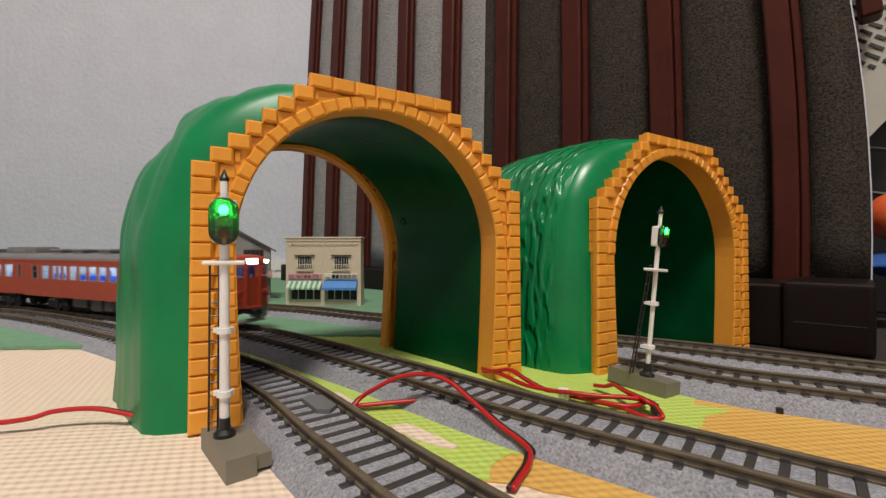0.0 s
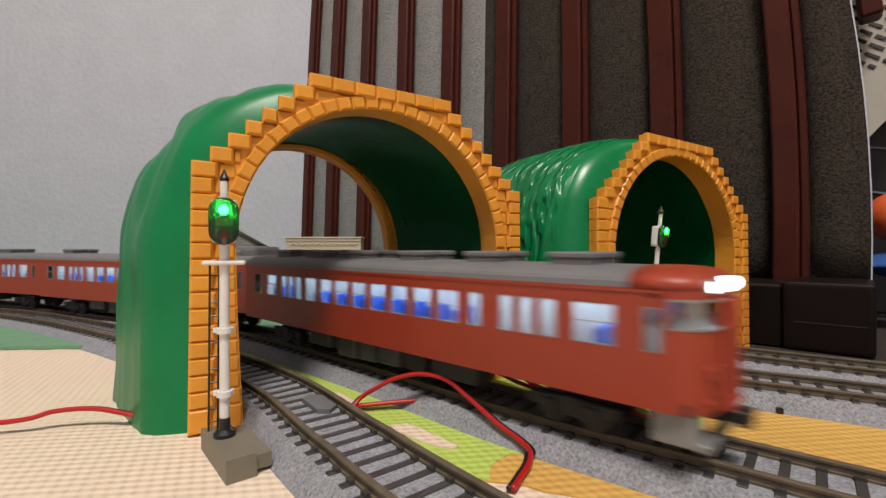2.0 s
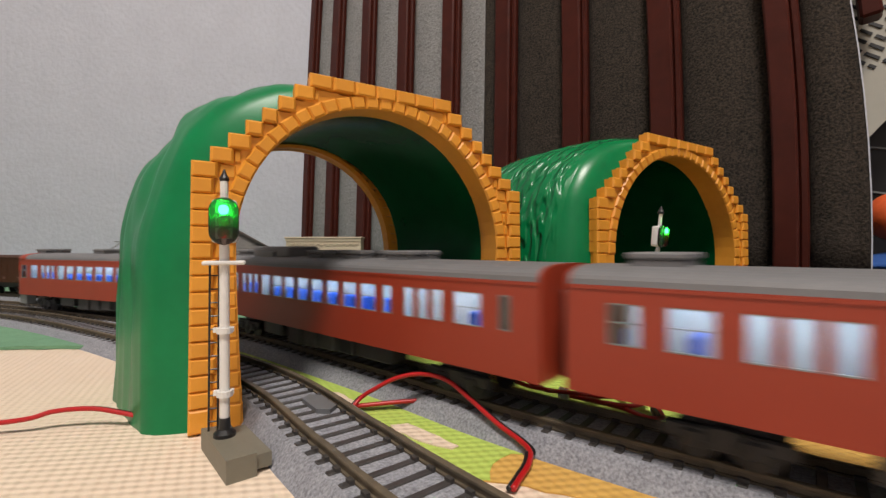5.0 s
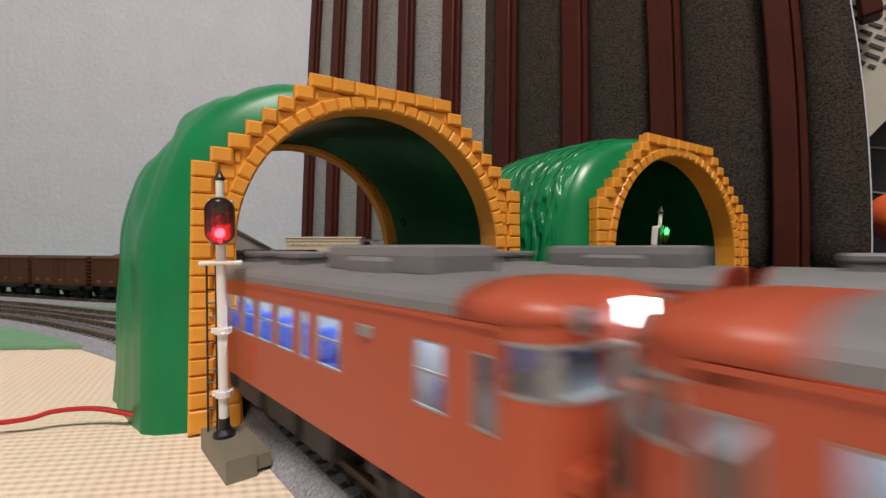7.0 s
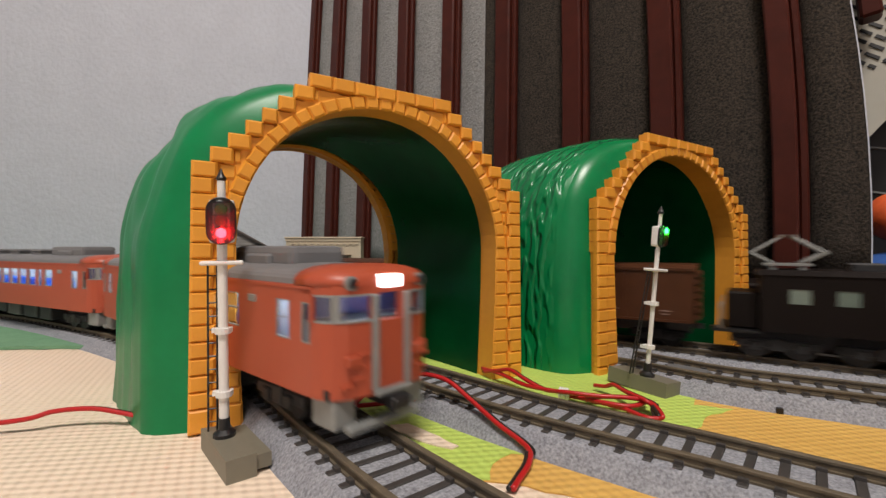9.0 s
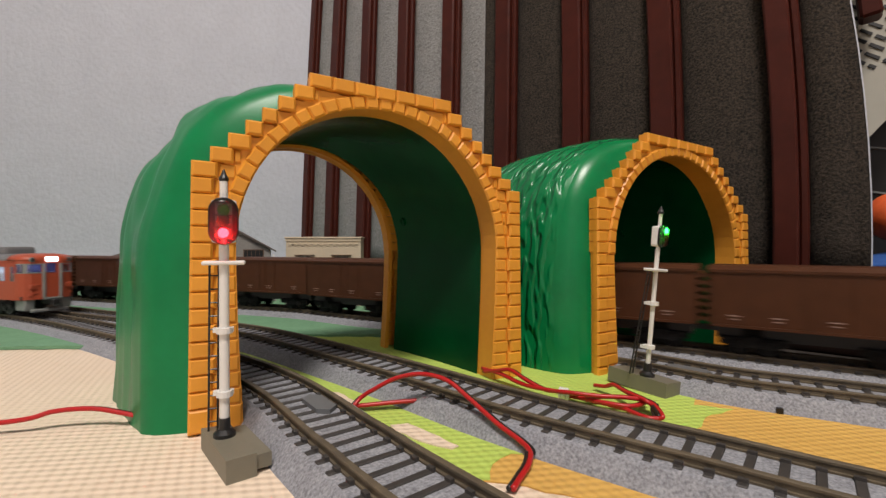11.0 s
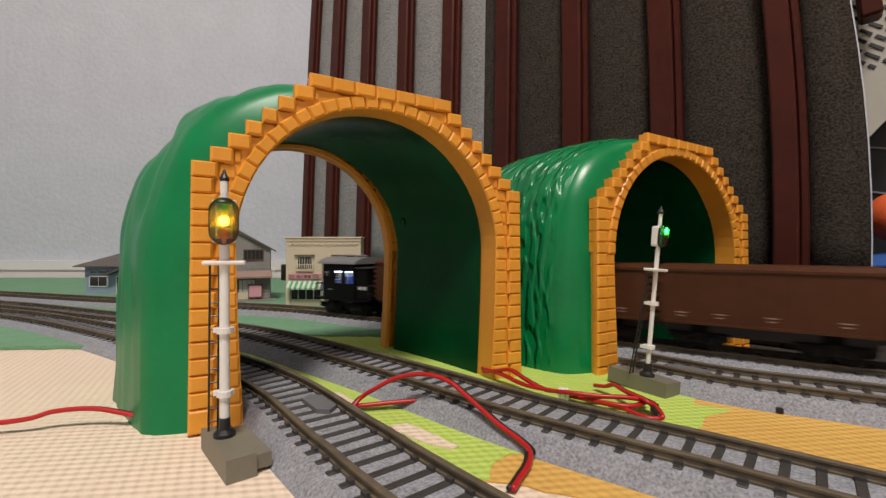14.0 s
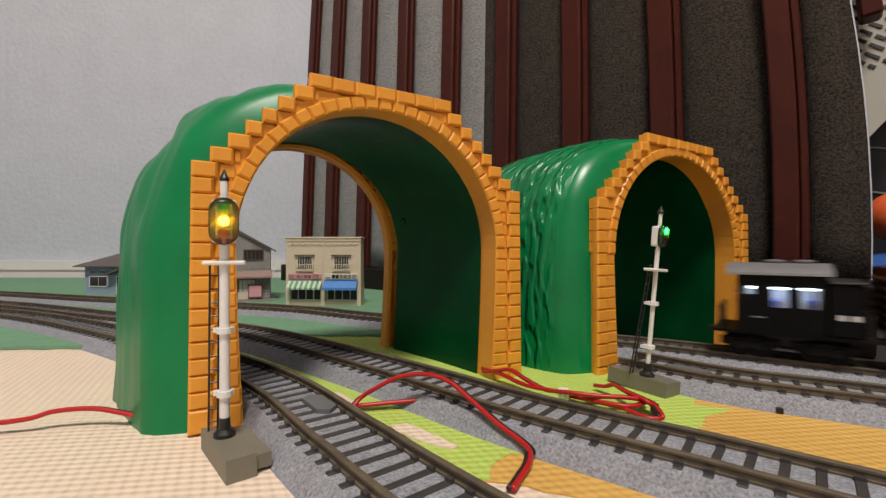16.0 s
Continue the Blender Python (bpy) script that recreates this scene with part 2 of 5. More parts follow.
WAY_2 = Way([(-1.10, -1.2), (-1.10, -0.3), (-1.06, 0.08), (-0.93, 0.33), (-0.74, 0.45), (-0.58, 0.468), (-0.412, 0.420), (-0.252, 0.346), (-0.132, 0.291), (-0.035, 0.210), (0.0224, 0.1545), (0.0574, 0.1255), (0.0817, 0.106), (0.2, 0.005), (0.5, -0.28), (1.2, -0.95)])
WAY_3 = Way([(-0.17, 0.395), (-0.10, 0.352), (-0.03, 0.306), (0.03, 0.265), (0.070, 0.2335), (0.096, 0.2080), (0.1185, 0.1845), (0.158, 0.161), (0.30, 0.075), (0.6, -0.12)])
WAY_4 = Way([(-1.30, -1.3), (-1.30, 0.0), (-1.24, 0.27), (-1.08, 0.50), (-0.86, 0.585), (-0.70, 0.572), (-0.506, 0.516), (-0.331, 0.453), (-0.139, 0.392), (-0.058, 0.346), (0.113, 0.247), (0.190, 0.194), (0.40, 0.055), (0.9, -0.28), (1.5, -0.7)])


# ---- the room ----
def room():
    bm = bmesh.new()
    box(bm, -2.4, 2.6, -2.6, 1.6, -0.06, -0.004)
    tagged(mesh_ob("floor", bm, FLOORM), "dark brown carpeted floor under the play mats", "floor", kind="structure")
    # unseen ceiling and south, west, east walls: kept pale to bounce fill light
    bm = bmesh.new()
    box(bm, -2.4, 2.6, -2.6, 1.6, 2.4, 2.46)
    tagged(mesh_ob("ceiling", bm, PLASTER), "plain aged plaster ceiling", "ceiling", kind="structure")
    for name, r, wm, wl in (("wall_north", (-2.4, 2.6, 0.90, 0.96, -0.004, 2.4), WALLPAPER, "pale grey textured wallpaper wall"), ("wall_south", (-2.4, 2.6, -2.66, -2.6, -0.004, 2.4), WALLPAPER, "pale grey textured wallpaper wall"),
                    ("wall_west", (-2.46, -2.4, -2.66, 0.96, -0.004, 2.4), WALLPAPER, "pale grey textured wallpaper wall"), ("wall_east", (2.6, 2.66, -2.66, 0.96, -0.004, 2.4), WALLPAPER, "pale grey textured wallpaper wall")):
        tagged(mesh_ob(name, boxes(r), wm), wl, "wall", kind="structure")
    tagged(mesh_ob("baseboard", boxes((-2.4, -0.2, 0.89, 0.9, -0.004, 0.016), (-2.4, -0.2, 0.886, 0.9, 0.016, 0.034)), TRIM), "white painted stepped baseboard", "baseboard", kind="structure")


# ---- mats and sheets on the floor ----
def scallop(pts, amp=0.0012, per=0.012):
    """A closed outline with slightly wavy edges."""
    out = []
    for (x0, y0), (x1, y1) in zip(pts, pts[1:] + pts[:1]):
        L = math.hypot(x1 - x0, y1 - y0)
        n = max(1, int(L / 0.004))
        for i in range(n):
            t = i / n
            d = amp * math.sin(2 * math.pi * t * L / per) * (1 if 0 < i < n else 0)
            out.append((x0 + (x1 - x0) * t - (y1 - y0) / L * d, y0 + (y1 - y0) * t + (x1 - x0) / L * d))
    return out


def patch(name, pts, z0, z1, material, label, amp=0.0012):
    bm = bmesh.new()
    prism(bm, scallop(pts, amp), z0, z1, "z")
    return tagged(mesh_ob(name, bm, material), label, "play mat", kind="structure")


def mats():
    bm = bmesh.new()
    prism(bm, [(-2.3, -2.5), (2.5, -2.5), (2.5, -1.38), (1.5, -0.675), (0.914, -0.258), (0.414, 0.078), (0.204, 0.216), (0.127, 0.269), (-0.044, 0.368), (-0.06, 0.50), (-0.06, 0.88), (-2.3, 0.88)], -0.004, 0.0, "z")
    tagged(mesh_ob("ground", bm, CREAM), "cream embossed foam play mat", "play mat", kind="structure")
    patch("mat_patch_1", [(-0.215, 0.300), (-0.145, 0.235), (-0.108, 0.200), (-0.082, 0.176), (-0.045, 0.150), (-0.012, 0.118), (0.0121, 0.1152), (0.0136, 0.1236), (0.0197, 0.1300),
                          (0.030, 0.128), (0.062, 0.140), (0.0858, 0.1495), (0.092, 0.158), (0.1065, 0.1655), (0.0945, 0.1700), (0.0985, 0.1765), (0.114, 0.186), (0.06, 0.23), (0.02, 0.27), (-0.03, 0.292), (-0.075, 0.312), (-0.14, 0.295)], 0.0002, 0.0007, LIME, "lime green embossed play mat patch between the tracks", 0.0006)
    patch("mat_patch_2", [(0.0197, 0.1320), (0.0116, 0.1250), (0.0100, 0.1152), (0.0165, 0.1141), (0.0294, 0.1089), (0.05, 0.095), (0.14, 0.03), (0.3, -0.1), (0.6, -0.3), (0.9, -0.3), (0.5, 0.05), (0.25, 0.19), (0.125, 0.184), (0.095, 0.180), (0.075, 0.155), (0.05, 0.134)], 0.0001, 0.0005, TAN, "tan orange embossed play mat patch", 0.0007)
    def ground_spot(x, y):
        """Where a line of sight from the standpoint, given by its two slopes, meets the mat."""
        return (0.0593 * x / y, 0.0593 / y)
    patch("mat_patch_3", [ground_spot(*p) for p in ((-0.1175, 0.396), (-0.0775, 0.3925), (-0.0300, 0.4125), (0.0350, 0.4425), (0.0200, 0.4490), (-0.0425, 0.4340), (-0.1050, 0.4090))], 0.0006, 0.0011, CREAM, "cream play mat patch with ragged edges", 0.0004)
    patch("mat_patch_4", [ground_spot(*p) for p in ((-0.274, 0.3190), (-0.230, 0.3240), (-0.180, 0.3500), (-0.199, 0.3590), (-0.243, 0.3370))], 0.0006, 0.0011, CREAM, "narrow cream play mat patch beside the track", 0.0004)
    bm = bmesh.new()
    prism(bm, scallop([(-2.2, 0.259), (-0.27, 0.2625), (-0.198, 0.2665), (-0.185, 0.30), (-0.11, 0.300), (-0.02, 0.299), (-0.04, 0.366), (-0.04, 0.52), (-0.06, 0.86), (-2.2, 0.86)], 0.0008, 0.02), 0.0003, 0.0022, "z")
    tagged(mesh_ob("ground_sheet", bm, TEAL), "thick green felt sheet under the back tracks", "felt sheet", kind="structure")


# ---- tracks ----
def ribbon(way, s0, s1, section, step, closed=True):
    """Rings of a cross-section (side, height) carried along a way."""
    n = max(2, int((s1 - s0) / step))
    rings = []
    for i in range(n + 1):
        s = s0 + (s1 - s0) * i / n
        c, d = way.at(s), way.dir(s)
        side = Vector((d.y, -d.x, 0))
        rings.append([c + side * u + Vector((0, 0, z)) for u, z in section])
    return rings


def track(way, label, s0, s1, n0, n1):
    root = tagged(empty("railway_track"), label, "model track", group="model railway tracks")
    bm = bmesh.new()
    w = 0.0137
    vs = loft(bm, ribbon(way, s0, s1, [(-w - 0.0052, 0), (w + 0.0052, 0), (w + 0.0004, 0.0056), (w - 0.0003, 0.0061), (-w + 0.0003, 0.0061), (-w - 0.0004, 0.0056)], 0.006))
    bm.faces.new(vs[0][::-1])
    bm.faces.new(vs[-1])
    part("ballast_bed", bm, BALLAST, root, "speckled grey moulded ballast bed")
    for sgn in (-1, 1):
        bm = bmesh.new()
        g = sgn * 0.00895
        sec = [(g - 0.0012, 0.0062), (g + 0.0012, 0.0062), (g + 0.0012, 0.0067), (g + 0.0006, 0.0068), (g + 0.0006, 0.0080), (g + 0.0009, 0.0082), (g + 0.0009, 0.0088), (g + 0.0007, 0.009), (g - 0.0007, 0.009), (g - 0.0009, 0.0088), (g - 0.0009, 0.0082), (g - 0.0006, 0.0080), (g - 0.0006, 0.0068), (g - 0.0012, 0.0067)]
        vs = loft(bm, ribbon(way, s0, s1, sec, 0.006))
        bm.faces.new(vs[0][::-1])
        bm.faces.new(vs[-1])
        part("rail", bm, RAIL, root, "bronzed nickel rail")
    # sleepers: single pieces on the near stretch, the rest joined
    one = None
    rest = bmesh.new()
    pitch = 0.0069
    for i in range(int((s1 - s0) / pitch)):
        s = s0 + (i + 0.5) * pitch
        c, d = way.at(s), way.dir(s)
        m = Matrix.Translation(c) @ Matrix.Rotation(math.atan2(d.y, d.x), 4, "Z")
        if n0 <= s <= n1:
            if one is None:
                b = bmesh.new()
                box(b, -0.0011, 0.0011, -0.0132, 0.0132, 0.0052, 0.0065, 0.0002)
                box(b, -0.0011, 0.0011, 0.0066, 0.0078, 0.0064, 0.0073)
                box(b, -0.0011, 0.0011, 0.0101, 0.0113, 0.0064, 0.0073)
                box(b, -0.0011, 0.0011, -0.0113, -0.0101, 0.0064, 0.0073)
                box(b, -0.0011, 0.0011, -0.0078, -0.0066, 0.0064, 0.0073)
                one = part("sleeper", b, SLEEPER, root)
                ob = one
            else:
                ob = new("sleeper", one.data)
                ob.parent = root
            ob.matrix_local = m
        else:
            box(rest, -0.0011, 0.0011, -0.0132, 0.0132, 0.0052, 0.0065, 0, m)
    if rest.verts:
        tagged(part("far_sleepers", rest, SLEEPER, root), kind="stuff")
    else:
        rest.free()
    return root


# ---- tunnels ----
W, HC, STEP, RISE, ARCH, AZ = 0.0675, 0.0850, 0.00534, 0.00517, 0.0540, 0.0582
FOOT, INSET = -0.0025, 0.0028


def arch_pts(r, n=28, foot=0.0):
    """The opening's outline from the left foot over the top to the right foot."""
    pts = []
    for i in range(7):
        z = AZ * i / 7 if i else FOOT
        k = 1 - i / 7
        pts.append((-(r - INSET * k ** 1.5), z))
    for i in range(n + 1):
        t = math.pi * (1 - i / n)
        pts.append((r * math.cos(t), AZ + (r + 0.0005) * math.sin(t)))
    return pts + [(-x, z) for x, z in pts[6::-1]]


def stair_pts():
    pts = [(-W, 0)]
    for k in range(8):
        pts += [(-W + k * STEP, HC + (k - 1) * RISE if k else 0.0), (-W + k * STEP, HC + k * RISE)]
    pts = pts[1:]
    return pts + [(-x, z) for x, z in pts[::-1]]


def portal_plate(bm, y0, y1, y2, m):
    """Wall with stepped top and an arched opening; the arch's soffit reaches back to y2."""
    inner = arch_pts(ARCH)
    outer = []
    for x, z in inner:
        if z < AZ:
            outer.append((math.copysign(W - 0.0012, x), z))
        else:
            t = math.atan2(z - AZ, x)
            # walk outward until the stepped outline is met
            r = ARCH
            while True:
                px, pz = r * math.cos(t), AZ + r * math.sin(t)
                k = max(0, min(7, int((W - abs(px)) / STEP)))
                if abs(px) > W - 0.0012 or pz > HC + (k - 1) * RISE - 0.0010:
                    break
                r += 0.0004
            outer.append((px, pz))
    n = len(inner)
    rings = [[(x, y1, z) for x, z in outer], [(x, y0, z) for x, z in outer], [(x, y0, z) for x, z in inner], [(x, y2, z) for x, z in inner], [(x * 1.045, y2, z * 1.02) for x, z in inner]]
    vs = loft(bm, [[m @ Vector(p) for p in r] for r in rings], close=False)
    for k in range(-4, 8):
        z0, z1 = HC + (k - 1) * RISE, HC + k * RISE
        end = W - max(k, 0) * STEP - 0.0004
        inside = math.sqrt(max(0.0, (ARCH + 0.002) ** 2 - (z0 - AZ) ** 2))
        for s in (-1, 1):
            lo, hi = sorted((s * inside, s * end))
            box(bm, lo, hi, y0 + 0.0001, y1 - 0.0001, z0, z1 - 0.0004, 0, m)
    return vs


def brick_mesh(bm, quad, y0, y1, m, bevel=0.0008):
    """A pillow-edged brick over a four-cornered face."""
    c = Vector((sum(q[0] for q in quad) / 4, sum(q[1] for q in quad) / 4))
    big = [Vector(q) for q in quad]
    small = [q + (c - q).normalized() * bevel * 1.3 for q in big]
    a = [bm.verts.new(m @ Vector((q.x, y1, q.y))) for q in big]
    b = [bm.verts.new(m @ Vector((q.x, y0 + bevel, q.y))) for q in big]
    d = [bm.verts.new(m @ Vector((q.x, y0, q.y))) for q in small]
    bm.faces.new(d)
    for lo, hi in ((a, b), (b, d)):
        for k in range(4):
            bm.faces.new((lo[k], lo[(k + 1) % 4], hi[(k + 1) % 4], hi[k]))


def brick_quads():
    out = []
    g = 0.00007
    # ring of wedge stones over the opening
    ro = ARCH + 0.0050
    n = 31
    for i in range(n):
        t0, t1 = math.pi * (1 - i / n), math.pi * (1 - (i + 1) / n)
        e = g / ro
        t0, t1 = t0 - e, t1 + e
        out.append(([(ARCH * math.cos(t0), AZ + ARCH * math.sin(t0)), (ro * math.cos(t0), AZ + ro * math.sin(t0)), (ro * math.cos(t1), AZ + ro * math.sin(t1)), (ARCH * math.cos(t1), AZ + ARCH * math.sin(t1))], 0.0006))
    # columns beside the opening, two stones to a course
    rows = 16
    for sgn in (-1, 1):
        for i in range(rows):
            z0, z1 = HC * i / rows + g, HC * (i + 1) / rows - g
            zm = (z0 + z1) / 2
            if not i:
                z0 = FOOT
            if zm < AZ:
                inner = ARCH - INSET * (1 - zm / AZ) ** 1.5
            elif zm - AZ < ro:
                inner = math.sqrt(ro * ro - (zm - AZ) ** 2) + 0.0002
            split = W - (0.0078 if i % 2 else 0.0066)
            if inner > split - 0.0012:
                cells = [(max(inner, W - 0.0078), W)]
            else:
                cells = [(inner, split - g), (split + g, W)]
            for a, b in cells:
                proud = 0.0013 if b == W else 0.0
                out.append(([(sgn * a, z0), (sgn * a, z1), (sgn * b, z1), (sgn * b, z0)], proud))
    # stepped courses above, the end stone of each course standing proud
    for k in range(1, 8):
        z0, z1 = HC + (k - 1) * RISE + g, HC + k * RISE - g
        end = W - k * STEP
        zm = z0 - AZ
        inside = math.sqrt(max(0.0, ro * ro - zm * zm))
        if k == 7:
            cuts = [-end + 2 * end * i / 7 for i in range(8)]
            for a, b in zip(cuts, cuts[1:]):
                out.append(([(a + g, z0), (a + g, z1), (b - g, z1), (b - g, z0)], 0.0013))
            continue
        for sgn in (-1, 1):
            x = end
            first = True
            while x > inside + 0.0012:
                w = 0.0072 if first else 0.0084
                lo = max(inside, x - w)
                if lo - inside < 0.0015:
                    lo = inside
                out.append(([(sgn * (lo + g), z0), (sgn * (lo + g), z1), (sgn * (x - g), z1), (sgn * (x - g), z0)], 0.0013 if first else 0.0))
                x = lo
                first = False
    return out


def shell_ring(a, ul, ur, h, off, n=56, wob=0.0, seed=0.0, power=2.7):
    ring = []
    for i in range(n + 1):
        t = math.pi * i / n
        c, s = math.cos(t), math.sin(t)
        e = 2 / power
        hw = ul if c > 0 else ur
        x = -math.copysign(abs(c) ** e, c) * hw + off
        z = abs(s) ** (2 / (power + (1.1 if c > 0 else 0.0))) * h
        if i in (0, n):
            z = FOOT - 0.0010
        elif z < 0.0015:
            z = 0.0015
        d = wob * (noise.noise(Vector((x * 45, a * 45 + seed, z * 22))) + 0.5 * noise.noise(Vector((x * 130, a * 130 + seed, z * 40))))
        k = 1 + d / 0.08
        ring.append(((x - off) * k + off, a + d * 0.3, z * (k if z > 0.002 else 1)))
    return ring


# depth, left half-width, right half-width, height, sideways shift
STATIONS = [(0.0030, 0.0652, 0.0640, 0.1165, 0.0, 0.0), (0.0046, 0.0715, 0.0664, 0.1195, 0.0, 0.05), (0.0065, 0.0765, 0.0672, 0.1210, 0.0, 0.1), (0.010, 0.0795, 0.068, 0.1222, -0.001, 0.3), (0.018, 0.0805, 0.069, 0.1228, -0.003, 0.7), (0.027, 0.0805, 0.070, 0.123, -0.005, 1.0),
            (0.037, 0.081, 0.071, 0.123, -0.007, 1.0), (0.047, 0.080, 0.071, 0.1228, -0.010, 1.0), (0.057, 0.080, 0.0705, 0.1222, -0.0125, 1.0), (0.067, 0.078, 0.070, 0.121, -0.015, 0.8), (0.077, 0.0745, 0.069, 0.1198, -0.0175, 0.4), (0.084, 0.070, 0.067, 0.1185, -0.020, 0.0)]


def tunnel(m, label, seed, skin):
    root = tagged(empty("toy_tunnel", m), label, "toy tunnel", group="toy tunnels")
    bm = bmesh.new()
    fine = []
    for (a0, *r0), (a1, *r1) in zip(STATIONS, STATIONS[1:]):
        k = max(1, round((a1 - a0) / 0.0025))
        for i in range(k):
            f = i / k
            fine.append((a0 + (a1 - a0) * f, *[p + (q - p) * f for p, q in zip(r0, r1)]))
    fine.append(STATIONS[-1])
    outer = [shell_ring(a, ul, ur, h, off, 72, (0.0030 if skin is GREEN else 0.0011) * w, seed, 2.6 + 0.42 * min(1, a / 0.02)) for a, ul, ur, h, off, w in fine]
    loft(bm, outer, close=False)
    part("hill_shell", bm, skin, root, "glossy green plastic hillside with creases", smooth=True)
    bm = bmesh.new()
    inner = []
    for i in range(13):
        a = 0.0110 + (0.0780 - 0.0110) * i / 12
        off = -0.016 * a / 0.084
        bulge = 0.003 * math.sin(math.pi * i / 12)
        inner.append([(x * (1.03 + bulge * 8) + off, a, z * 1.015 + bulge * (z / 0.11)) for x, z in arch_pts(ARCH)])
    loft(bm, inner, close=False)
    # shade of the hollow is put into this darker green
    lining = part("inner_lining", bm, SHADED_LINING, root, "green hollow inside, colour darkened for shade", smooth=True)
    for x, y, z in ((0.0412, 0.070, 0.0755),):
        bm = bmesh.new()
        lathe(bm, [(0.0012, -0.001), (0.0024, -0.001), (0.0024, 0.0016), (0.0013, 0.0016), (0.0012, 0.0004)], 14, Matrix.Translation((x, y, z)) @ Vector((-0.013 - x, 0, AZ - z)).to_track_quat("Z", "Y").to_matrix().to_4x4())
        part("screw_post", bm, SHADED_LINING, lining)
    front = bmesh.new()
    portal_plate(front, 0.0, 0.004, 0.0115, Matrix.Identity(4))
    wall = part("portal_wall", front, ORANGE, root, "orange plastic portal wall")
    for quad, proud in brick_quads():
        b = bmesh.new()
        brick_mesh(b, quad, -0.0006 - proud, 0.001, Matrix.Identity(4))
        part("brick", b, ORANGE, wall)
    back = bmesh.new()
    mb = pose(-0.0160, 0.084, 0, 0, 0, 5) @ Matrix.Rotation(math.pi, 4, "Z") @ Matrix.Diagonal((0.98, 1, 1.0, 1))
    portal_plate(back, 0.0, 0.004, 0.0055, mb)
    rear = part("rear_portal", back, ORANGE, root, "orange plastic portal wall")
    joined = bmesh.new()
    for quad, proud in brick_quads():
        brick_mesh(joined, quad, -0.0009 - proud, 0.001, mb)
    part("rear_bricks", joined, ORANGE, rear)
    return root


TUNNEL_A = pose(-0.0225, 0.1767, 0.0022, -1.8, 0.8, 30.2)
TUNNEL_B = pose(0.1290, 0.2439, -0.0028, -1.5, 1.4, 30.4)


# ---- slatted panel behind the layout ----
def slat_panel():
    p0, d = Vector((-0.2515, 0.8058, 0)), Vector((0.0635, -0.0586, 0))
    m = Matrix.Translation(p0) @ Matrix.Rotation(math.atan2(d.y, d.x), 4, "Z")
    lean = Matrix.Rotation(radians(-1.9), 4, "X")
    root = tagged(empty("slatted_panel", m), "tall leaning carpet panel with dark red wooden battens", "panel")
    L = d.length
    middles = [0.0300] + [0.0185 + 0.0845 * i for i in range(1, 9)] + [0.7369]
    bows = [0.064, 0.053, 0.018, 0.0, -0.004, -0.030, -0.070, -0.125, -0.230, -0.384]

    def along(i, du, z, f=0.0):
        """Place along the panel of a line du from batten i (f of the way to the next) at height z: the battens are sprung, closer at the top."""
        k = z - 0.06
        rise = k * k if z < 0.5 else 0.44 * 0.44 + 0.88 * (z - 0.5)
        u = middles[i] + bows[i] * rise + du
        if f:
            u = u * (1 - f) + f * (middles[i + 1] + bows[i + 1] * rise - (0.0115 if i < 8 else 0.0))
        return u
    heights = [0.032 + 0.73 * k / 22 for k in range(23)]

    def strip(bm, section):
        """section(z) gives a closed outline of (along, depth) points at one height."""
        vs = loft(bm, [[lean @ Vector((u, v, z)) for u, v in section(z)] for z in heights])
        bm.faces.new(vs[0][::-1])
        bm.faces.new(vs[-1])
    for i in range(9):
        w = 0.0125 if 0 < i < 8 else 0.0105
        bm = bmesh.new()
        strip(bm, lambda z: [(along(i, -w, z), 0.0), (along(i, -w, z), -0.0145), (along(i, -w + 0.0015, z), -0.016), (along(i, w - 0.0070, z), -0.016), (along(i, w - 0.0055, z), -0.0145), (along(i, w - 0.0055, z), 0.0)])
        batten = part("batten", bm, REDWOOD, root)
        bm = bmesh.new()
        strip(bm, lambda z: [(along(i, w - 0.0053, z), 0.0), (along(i, w - 0.0053, z), -0.0105), (along(i, w - 0.0040, z), -0.0118), (along(i, w - 0.0010, z), -0.0118), (along(i, w, z), -0.0105), (along(i, w, z), 0.0)])
        part("moulding", bm, REDWOOD, batten)
        cuts = [(0.0, 1.0, GREYCARPET if i < 4 else CARPET)] if i != 4 else [(0.0, 0.66, GREYCARPET), (0.66, 1.0, CARPET)]
        for f0, f1, cm in cuts:
            bm = bmesh.new()

            def fold(z):
                front = [(along(i, w, z, f0 + (f1 - f0) * k / 8), -0.0060 - 0.0045 * math.sin(math.pi * min(1, (f0 + (f1 - f0) * k / 8) * 1.25)) + (0.007 * max(0, f0 + (f1 - f0) * k / 8 - 0.62) if i < 8 else 0)) for k in range(9)]
                return [(along(i, w, z, f0), 0.004)] + front + [(along(i, w, z, f1), 0.004)]
            strip(bm, fold)
            part("carpet_strip", bm, cm, root, "pale grey carpet strip" if cm is GREYCARPET else "dark brown speckled carpet strip", True)
    bm = bmesh.new()
    strip(bm, lambda z: [(along(9, 0.0, z), 0.004), (along(9, 0.0, z), -0.0065), (along(9, 0.0008, z), -0.0065), (along(9, 0.0008, z), 0.004)])
    part("carpet_edge", bm, WALLPAPER, root, "pale cut edge of the carpet")
    # grey strip added for the shaded stretch of wall before the first batten
    bm = bmesh.new()
    strip(bm, lambda z: [(along(0, -0.046, z), 0.03), (along(0, -0.042, z), 0.004), (along(0, -0.030, z), -0.004), (along(0, -0.0108, z), -0.005), (along(0, -0.0108, z), 0.03)])
    part("end_strip", bm, GREYCARPET, root, "grey rounded strip standing in for shade on the wall")
    base = tagged(empty("plinth", m), "low black-brown wooden plinth under the panel", "plinth")
